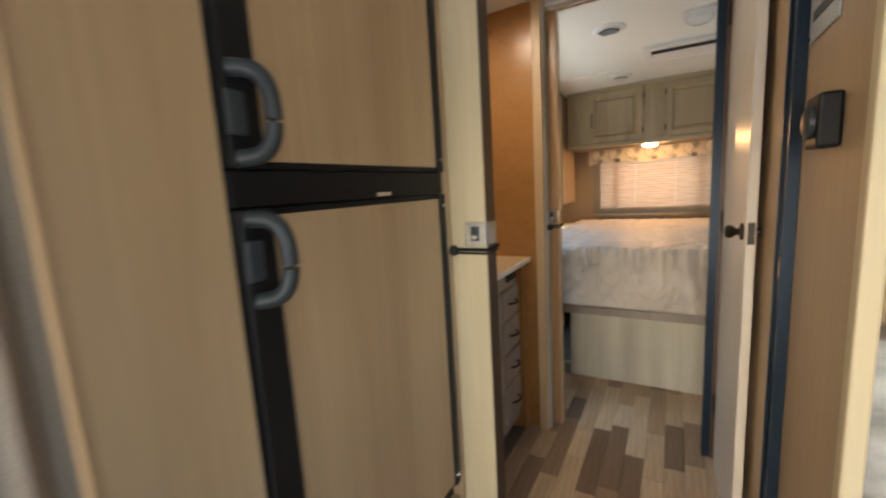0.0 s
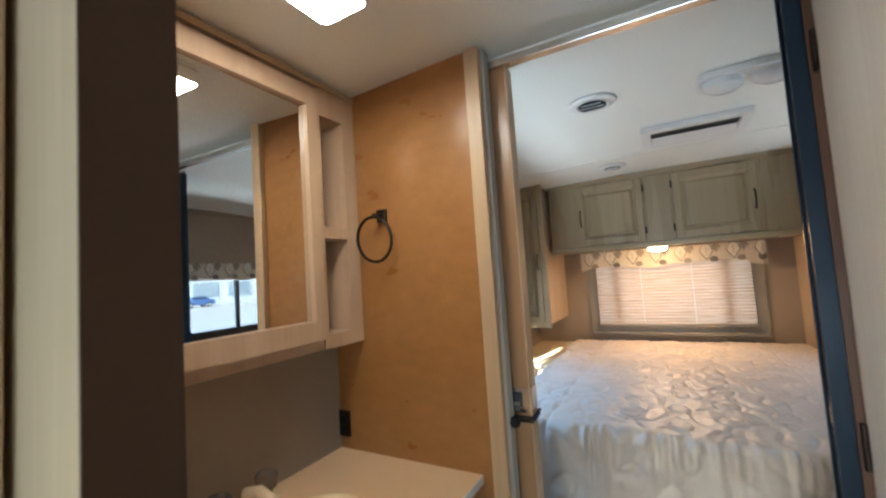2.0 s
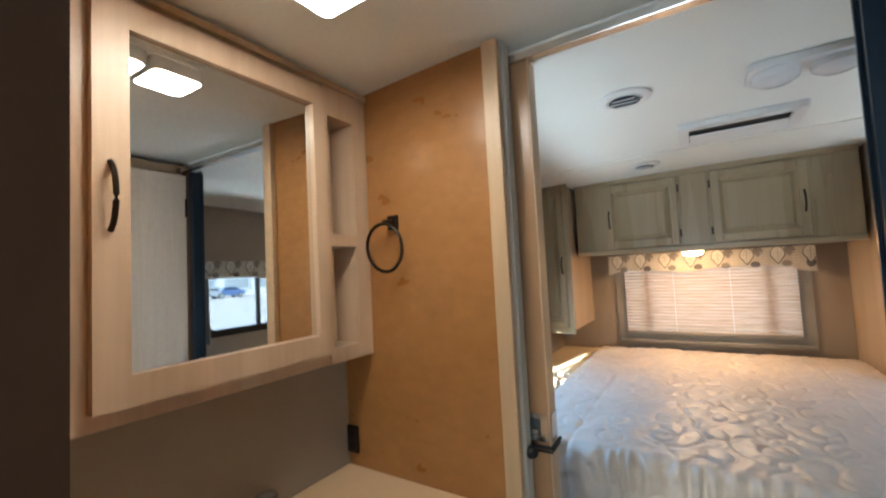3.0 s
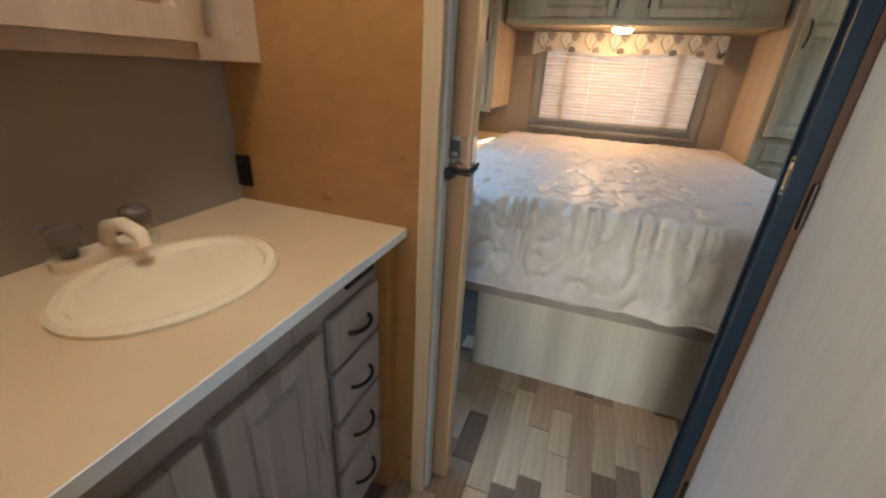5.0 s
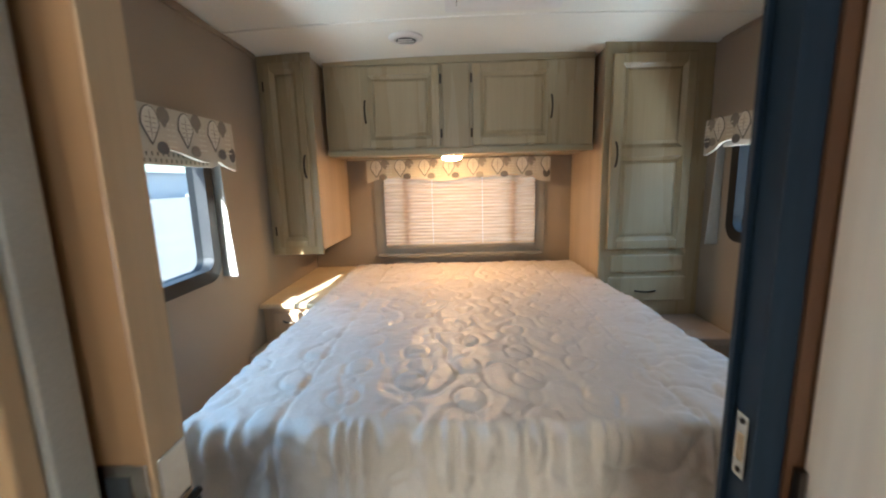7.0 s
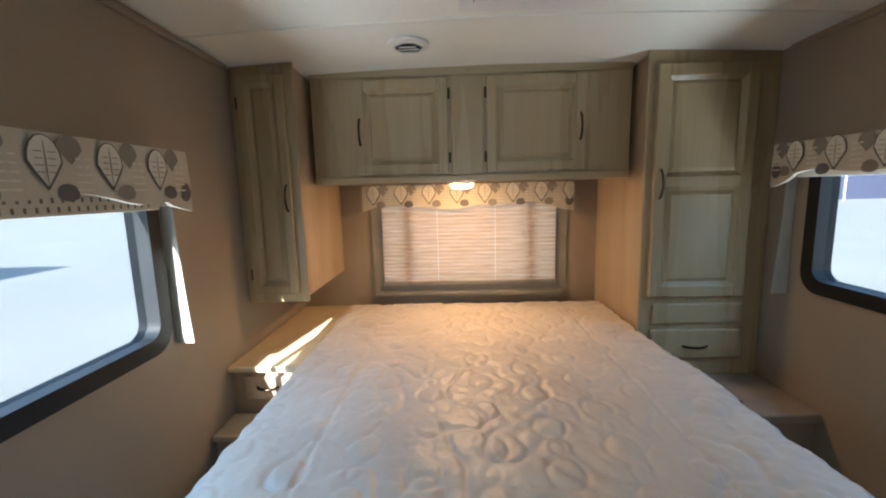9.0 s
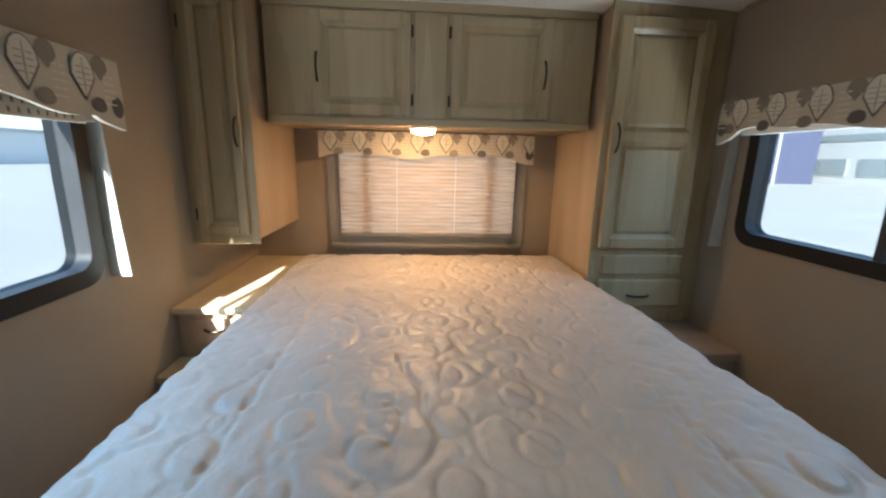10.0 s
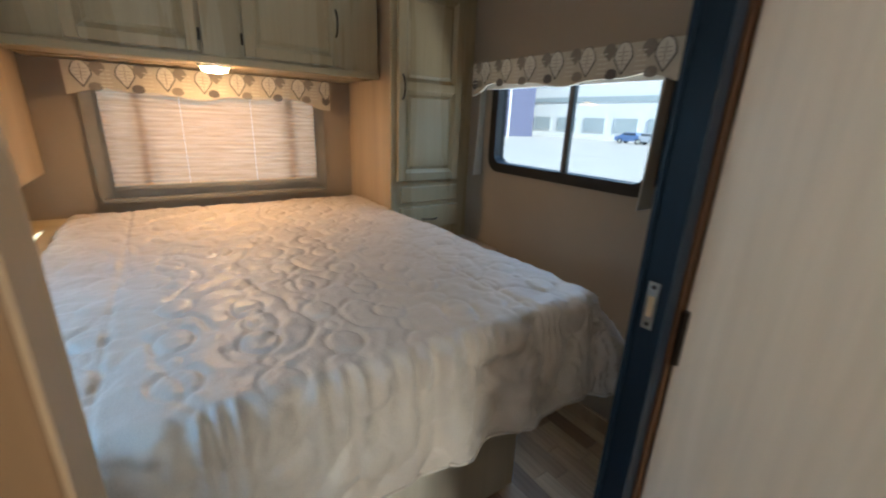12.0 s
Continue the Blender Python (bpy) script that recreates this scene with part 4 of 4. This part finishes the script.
fc = thing("faucet", (-0.955, 1.75, 0.868), "cream plastic faucet with two clear smoked handles", "faucet")
part("deck_plate", slab("z", 0.8675, 0.886, rounded(-0.985, -0.935, 1.66, 1.84, 0.024)), M_SINK, fc, "", True)
part("spout", tube([(-0.955, 1.75, 0.893), (-0.945, 1.75, 0.925), (-0.90, 1.75, 0.937), (-0.862, 1.75, 0.925), (-0.856, 1.75, 0.905)], 0.013, 14), M_SINK, fc, "", True)
MS = plain("smoked clear plastic", (0.30, 0.26, 0.22), 0.08)
MS.node_tree.nodes["Principled BSDF"].inputs["Transmission Weight"].default_value = 0.7
for y in (1.69, 1.81):
    part("handle", lathe([(0.012, 0.8865), (0.014, 0.90), (0.024, 0.908), (0.027, 0.936), (0.022, 0.943), (0.004, 0.945)], (-0.958, y, 0), "z", 12), MS, fc, "smoked clear plastic handle")

# medicine cabinet with mirror
MX, MIRROR_YAW = -0.90, 1.0
mc = thing("medicine_cabinet", (-0.96, 1.79, 1.21), "blond wood medicine cabinet with mirrored door and open niches", "cabinet")
part("body", box(XL + 0.001, MX - 0.022, 1.42, 1.968, 1.212, 1.95), M_MEDI, mc)
part("face_frame", box(MX - 0.0215, MX - 0.008, 1.42, 1.968, 1.205, 1.952, bevel=0.002), M_MEDI, mc)
# niche unit
for nm, q in (("niche_stile", (1.9685, 1.984, 1.205, 1.952)), ("niche_stile", (2.076, 2.1285, 1.205, 1.952)), ("niche_shelf", (1.984, 2.076, 1.205, 1.245)), ("niche_shelf", (1.984, 2.076, 1.515, 1.548)), ("niche_shelf", (1.984, 2.076, 1.872, 1.952))):
    part(nm, box(XL + 0.025, MX - 0.004, *q), M_MEDI, mc)
part("niche_back", box(XL + 0.001, XL + 0.0245, 1.9685, 2.1285, 1.205, 1.952), M_MEDI, mc)
dr = part("door", ring_frame("x", MX - 0.0075, MX + 0.010, [(1.478, 1.235), (1.962, 1.235), (1.962, 1.935), (1.478, 1.935)], [(1.530, 1.288), (1.925, 1.288), (1.925, 1.882), (1.530, 1.882)]), M_MEDI, mc)
bm = box(-0.00225, 0.00225, -0.197, 0.197, 1.2885, 1.8815)
bmesh.ops.transform(bm, matrix=pose(MX - 0.0045, 1.7275, 0, 0, 0, MIRROR_YAW), verts=bm.verts)
part("mirror", bm, M_MIRROR, dr, "mirror glass")
bow_handle(dr, "x", MX + 0.010, 1, 1.502, 1.585, 0.115)
part("crown", box(MX - 0.012, MX + 0.004, 1.42, 2.128, 1.9525, 1.968), M_TRIM, mc)

# towel ring
tw = thing("towel_ring", (-0.815, 2.13, 1.58), "dark bronze towel ring on a square plate", "towel ring")
part("plate", box(-0.824, -0.790, 2.118, 2.1295, 1.558, 1.598, bevel=0.003), M_BRONZE, tw)
part("post", tube([(-0.807, 2.1175, 1.578), (-0.807, 2.085, 1.575)], 0.008, 12), M_BRONZE, tw, "", True)
part("ring", tube([(-0.812 + 0.062 * math.sin(a), 2.088 - 0.006 * math.cos(a), 1.506 + 0.066 * math.cos(a)) for a in (2 * math.pi * k / 40 for k in range(40))], 0.0048, 8, True), M_BRONZE, tw, "", True)
ol = thing("power_outlet", (-0.985, 2.125, 0.93), "dark brown power outlet near the counter corner", "outlet")
part("cover", box(-1.018, -0.975, 2.119, 2.1295, 0.905, 0.985, bevel=0.004), M_BRONZE, ol)
for z in (0.93, 0.96):
    part("socket", box(-1.008, -0.985, 2.116, 2.1188, z - 0.011, z + 0.011, bevel=0.003), M_BLACK, ol)

# ---- refrigerator ----
fr = thing("refrigerator", (-0.75, 0.92, 0.0), "built-in refrigerator with tan wood door panels and black trim", "refrigerator")
FX = -0.475
part("body", box(XL + 0.001, FX - 0.03, 0.628, 1.235, 0.30, 1.76), M_BLACK, fr)
for nm, z0, z1 in (("freezer_door", 1.252, 1.72), ("fridge_door", 0.36, 1.196)):
    d = part(nm, box(FX - 0.0295, FX - 0.006, 0.632, 1.225, z0, z1, bevel=0.004), M_BLACK, fr, "black door shell")
    part("panel", box(FX - 0.0055, FX - 0.001, 0.692, 1.196, z0 + 0.012, z1 - 0.012), M_FRIDGE, d, "tan wood-grain panel")
    part("trim_right", box(FX - 0.0055, FX + 0.004, 1.197, 1.224, z0, z1, bevel=0.003), M_BLACK, d)
    part("trim_left", box(FX - 0.0055, FX + 0.006, 0.637, 0.691, z0, z1, bevel=0.004), M_BLACK, d, "black handle rail")
    hz0, hz1 = (1.266, 1.386) if nm == "freezer_door" else (1.062, 1.182)
    pts = []
    for k in range(41):
        a = math.pi * (k / 40 - 0.5)
        ca, sa = math.cos(a), math.sin(a)
        out = abs(ca) ** 0.62
        pts.append((FX + 0.004 + 0.042 * out, 0.650 + 0.030 * out, (hz0 + hz1) / 2 + (hz1 - hz0) / 2 * math.copysign(abs(sa) ** 0.75, sa)))
    h = part("handle", tube(pts, 0.0125, 12), M_GREYPL, d, "grey plastic loop handle", True)
    part("latch_block", box(FX + 0.0065, FX + 0.016, 0.634, 0.662, hz0 + 0.03, hz1 - 0.03, bevel=0.004), M_GREYPL, d)
    for z in (z0 + 0.03, z1 - 0.03):
        part("screw", lathe([(0.0055, 0.0), (0.0045, 0.003), (0.001, 0.0035)], (FX + 0.0042, 1.212, z), "x", 10), M_CHROME, d)
part("center_band", box(FX - 0.0295, FX - 0.004, 0.634, 1.225, 1.197, 1.251, bevel=0.003), M_BLACK, fr)
part("badge", box(FX - 0.0038, FX - 0.002, 0.95, 1.0, 1.201, 1.209), M_CHROME, fr, "small silver badge bar")
sur = thing("refrigerator_surround", (-0.75, 0.5, 0.0), "tan wood-grain cabinet around the refrigerator", "cabinet")
part("side_panel", box(XL + 0.001, FX - 0.004, 0.435, 0.627, 0.0, 1.96), M_FRIDGE, sur)
part("upper_panel", box(XL + 0.001, FX - 0.004, 0.6275, 1.236, 1.7605, 1.96), M_FRIDGE, sur)
part("lower_panel", box(XL + 0.001, FX - 0.004, 0.6275, 1.236, 0.0, 0.2995), M_FRIDGE, sur)
part("stile", box(XL + 0.001, FX + 0.002, 1.2365, 1.2535, 0.0, 1.96, bevel=0.002), M_FRIDGE, sur)
cu = thing("curtain", (-0.42, 0.22, 0.2), "pale striped curtain hanging by the cabinet", "curtain")
bm = bmesh.new()
cols = []
for i in range(41):
    y = 0.13 + 0.29 * i / 40
    x = -0.455 + 0.016 * math.sin(i * 0.95)
    cols.append([bm.verts.new((x, y, 0.25)), bm.verts.new((x + 0.004, y, 1.1)), bm.verts.new((x, y, 1.94))])
for a, b in zip(cols, cols[1:]):
    for k in (0, 1):
        bm.faces.new((a[k], b[k], b[k + 1], a[k + 1]))
cob = part("cloth", bm, two_scale("tan drape fabric", (0.30, 0.24, 0.19), (0.42, 0.35, 0.28), 6.0, 400.0, 0.85, (8, 8, 0.5), bmp=0.3), cu, "", True)
cob.modifiers.new("thick", "SOLIDIFY").thickness = 0.003

# ---- corridor wall devices ----
th = thing("wall_control", (0.26, 1.06, 1.26), "small black wall control box with a round dial", "control box")
part("case", box(0.238, 0.2675, 1.115, 1.187, 1.236, 1.318, bevel=0.005), M_BLACK, th)
part("dial", lathe([(0.026, 0.0), (0.025, -0.006), (0.018, -0.009), (0.003, -0.0095)], (0.2378, 1.151, 1.278), "x", 20), M_GREYPL, th, "", True)
cp = thing("wall_panel", (0.265, 1.06, 1.42), "grey instruction plate on the corridor wall", "panel")
part("plate", box(0.2645, 0.2675, 1.165, 1.325, 1.432, 1.65, bevel=0.002), M_FOIL, cp)
for k in range(3):
    part("mark", box(0.2633, 0.2643, 1.185, 1.30 - 0.02 * k, 1.465 + 0.05 * k, 1.482 + 0.05 * k), M_GREYPL, cp)
part("screw", lathe([(0.005, 0.0), (0.004, -0.003), (0.001, -0.0035)], (0.2642, 1.318, 1.44), "x", 8), M_BRONZE, cp)

# dinette bench past the wall end
db = thing("dinette_bench", (0.72, 1.3, 0.0), "dinette bench with mottled pale cushions beside the corridor wall", "bench")
part("seat_box", box(0.302, XR - 0.001, 1.09, 1.498, 0.0, 0.38), M_FRIDGE, db)
for x0, x1 in ((0.305, 0.70), (0.705, XR - 0.003)):
    part("seat_cushion", box(x0, x1, 1.04, 1.40, 0.3805, 0.50, bevel=0.03, seg=3), M_CUSHION, db)
    part("back_cushion", box(x0, x1, 1.37, 1.497, 0.501, 0.86, bevel=0.03, seg=3), M_CUSHION, db)
structure("wall_toilet_room", box(0.2845, XR - 0.001, 1.50, 1.53, 0, 1.985), M_FRIDGE, "tan wood-grain partition behind the bench", "wall")


# ---- outdoors ----
structure("ground", box(-400, 400, -400, 400, -0.75, -0.7), M_CONCRETE, "bright sunlit concrete lot", "ground")


def building(x0, x1, y0, y1, h, material, label, bays, roof_mat, axis, bands=()):
    b = thing("building", ((x0 + x1) / 2, (y0 + y1) / 2, -0.7), label, "building")
    part("wall", box(x0, x1, y0, y1, -0.7, h), material, b)
    part("roof", box(x0 - 0.4, x1 + 0.4, y0 - 0.4, y1 + 0.4, h + 0.001, h + 0.5), roof_mat, b)
    wm = plain("shop glass", (0.40, 0.44, 0.45), 0.1)
    for i in range(bays):
        if axis == "x":
            a = y0 + (y1 - y0) * (i + 0.15) / bays
            c = y0 + (y1 - y0) * (i + 0.85) / bays
            wd = part("window", box(x0 - 0.1, x0 - 0.002, a, c, 0.4, min(2.6, h - 0.7)), wm, b)
        else:
            a = x0 + (x1 - x0) * (i + 0.15) / bays
            c = x0 + (x1 - x0) * (i + 0.85) / bays
            wd = part("window", box(a, c, y0 - 0.1, y0 - 0.002, 0.4, min(2.6, h - 0.7)), wm, b)
    for z in bands:
        part("window_band", box(x0 - 0.1, x0 - 0.002, y0 + 3, y1 - 3, z, z + 0.8), wm, b)
    return b


WHITEWALL = plain("white stucco", (0.75, 0.74, 0.72), 0.8)
building(58, 70, -30, 80, 14, WHITEWALL, "long white commercial building with strip windows across the lot", 20, plain("pale roof", (0.6, 0.6, 0.6), 0.7), "x", (5.0, 8.2))
building(43, 50, 50, 75, 13, plain("violet blue metal siding", (0.07, 0.075, 0.13), 0.6), "violet blue metal building", 0, plain("blue roof edge", (0.12, 0.13, 0.26), 0.6), "x")
building(-75, -60, 50, 110, 4.0, WHITEWALL, "low white building far across the lot", 10, plain("grey roof", (0.5, 0.5, 0.5), 0.7), "y")


def car(label, paint):
    c = thing("car", (0, 0, 0), label, "car", "parked cars")
    prof = [(-2.1, 0.35), (-2.15, 0.75), (-1.9, 0.95), (-1.2, 1.0), (-0.6, 1.42), (0.75, 1.45), (1.45, 1.02), (2.05, 0.9), (2.15, 0.6), (2.1, 0.35)]
    bm = slab("y", -0.85, 0.85, prof)
    for v in bm.verts:
        if v.co.z > 1.2:
            v.co.y *= 0.78
    part("body", bm, paint, c)
    gl = plain("car glass", (0.03, 0.035, 0.04), 0.08)
    for s in (-1, 1):
        part("side_window", box(-0.75, 0.95, s * 0.79 - 0.03, s * 0.79 + 0.03, 1.04, 1.34, bevel=0.02), gl, c)
        for x in (-1.3, 1.35):
            w = part("wheel", lathe([(0.1, -0.1), (0.33, -0.1), (0.33, 0.1), (0.1, 0.1)], (x, s * 0.78, 0.33), "y", 18), M_BLACK, c)
            part("rim", lathe([(0.2, s * 0.102), (0.19, s * 0.112), (0.02, s * 0.12)], (x, s * 0.78, 0.33), "y", 14), M_CHROME, w)
    return c


paints = [("parked blue car", (0.10, 0.16, 0.32)), ("parked white car", (0.75, 0.75, 0.75)), ("parked red car", (0.45, 0.02, 0.02)), ("parked silver car", (0.45, 0.46, 0.48))]
kinds = []
for lab, c in paints:
    kinds.append(car(lab + " on the lot", plain(lab + " paint", c, 0.25)))
spots = [(0, 50, 25, 80), (0, 50.5, 27.5, 95), (3, 51, 30.5, 88), (1, 50, 22, 90), (0, 51, 33, 92), (3, 50.5, 18, 90), (1, 51, 13, 88), (2, -37, 72, 10), (1, -41, 78, 0), (3, -46, 74, 15), (1, -31, 76, 5), (0, 37, 47, 20)]
first = set()
for k, x, y, a in spots:
    m = pose(x, y, -0.7, 0, 0, a)
    if k in first:
        copy_thing(kinds[k], m)
    else:
        kinds[k].matrix_basis = m
        first.add(k)


# out of view, added only for the shadow it throws across the ground
def travel_trailer(x, y, label):
    t = thing("travel_trailer", (x, y, -0.7), label, "trailer")
    bm = slab("x", x - 1.25, x + 1.25, [(y - 3.2, -0.2), (y + 2.6, -0.2), (y + 3.3, 0.6), (y + 3.0, 2.0), (y + 2.5, 2.35), (y - 3.0, 2.35), (y - 3.3, 2.0)])
    part("body", bm, WHITEWALL, t)
    for sx in (-1, 1):
        part("window", box(x + sx * 1.252 - 0.01, x + sx * 1.252 + 0.01, y - 1.6, y - 0.4, 0.9, 1.6, bevel=0.005), M_BLACK, t)
        for wy in (-0.45, 0.45):
            part("wheel", lathe([(0.1, -0.1), (0.34, -0.1), (0.34, 0.1), (0.1, 0.1)], (x + sx * 1.1, y + wy, -0.36), "x", 18), M_BLACK, t)


travel_trailer(-15.3, 6.6, "unseen white travel trailer added to cast a shadow on the lot")
lp = thing("light_pole", (40, 45.0, -0.7), "pale lot light pole", "light pole")
part("pole", tube([(40, 45.0, -0.7), (40, 45.0, 9)], 0.09, 10), WHITEWALL, lp)
part("lamp_head", box(39.4, 40.6, 44.8, 45.2, 9.0, 9.18, bevel=0.03), M_GREYPL, lp)

# ---- floor planks ----
flo = bpy.data.objects["floor"]
rnd = random.Random(7)
meshes = []
for L in (0.22, 0.34, 0.46):
    bm = box(-0.0378, 0.0378, 0.0015, L - 0.0015, -0.006, 0.0, bevel=0.0008, seg=1)
    me = bpy.data.meshes.new("plank")
    bm.to_mesh(me)
    bm.free()
    me.materials.append(M_FLOOR)
    meshes.append((L, me))
x = -0.53
while x < XR - 0.03:
    y = 0.12 - rnd.random() * 0.3
    while y < 2.78 or (x > 0.6 and y < 3.5):
        L, me = meshes[rnd.randrange(3)]
        o = new("plank", me)
        o.parent = flo
        o.location = (x, y, 0.0)
        y += L
    x += 0.0765
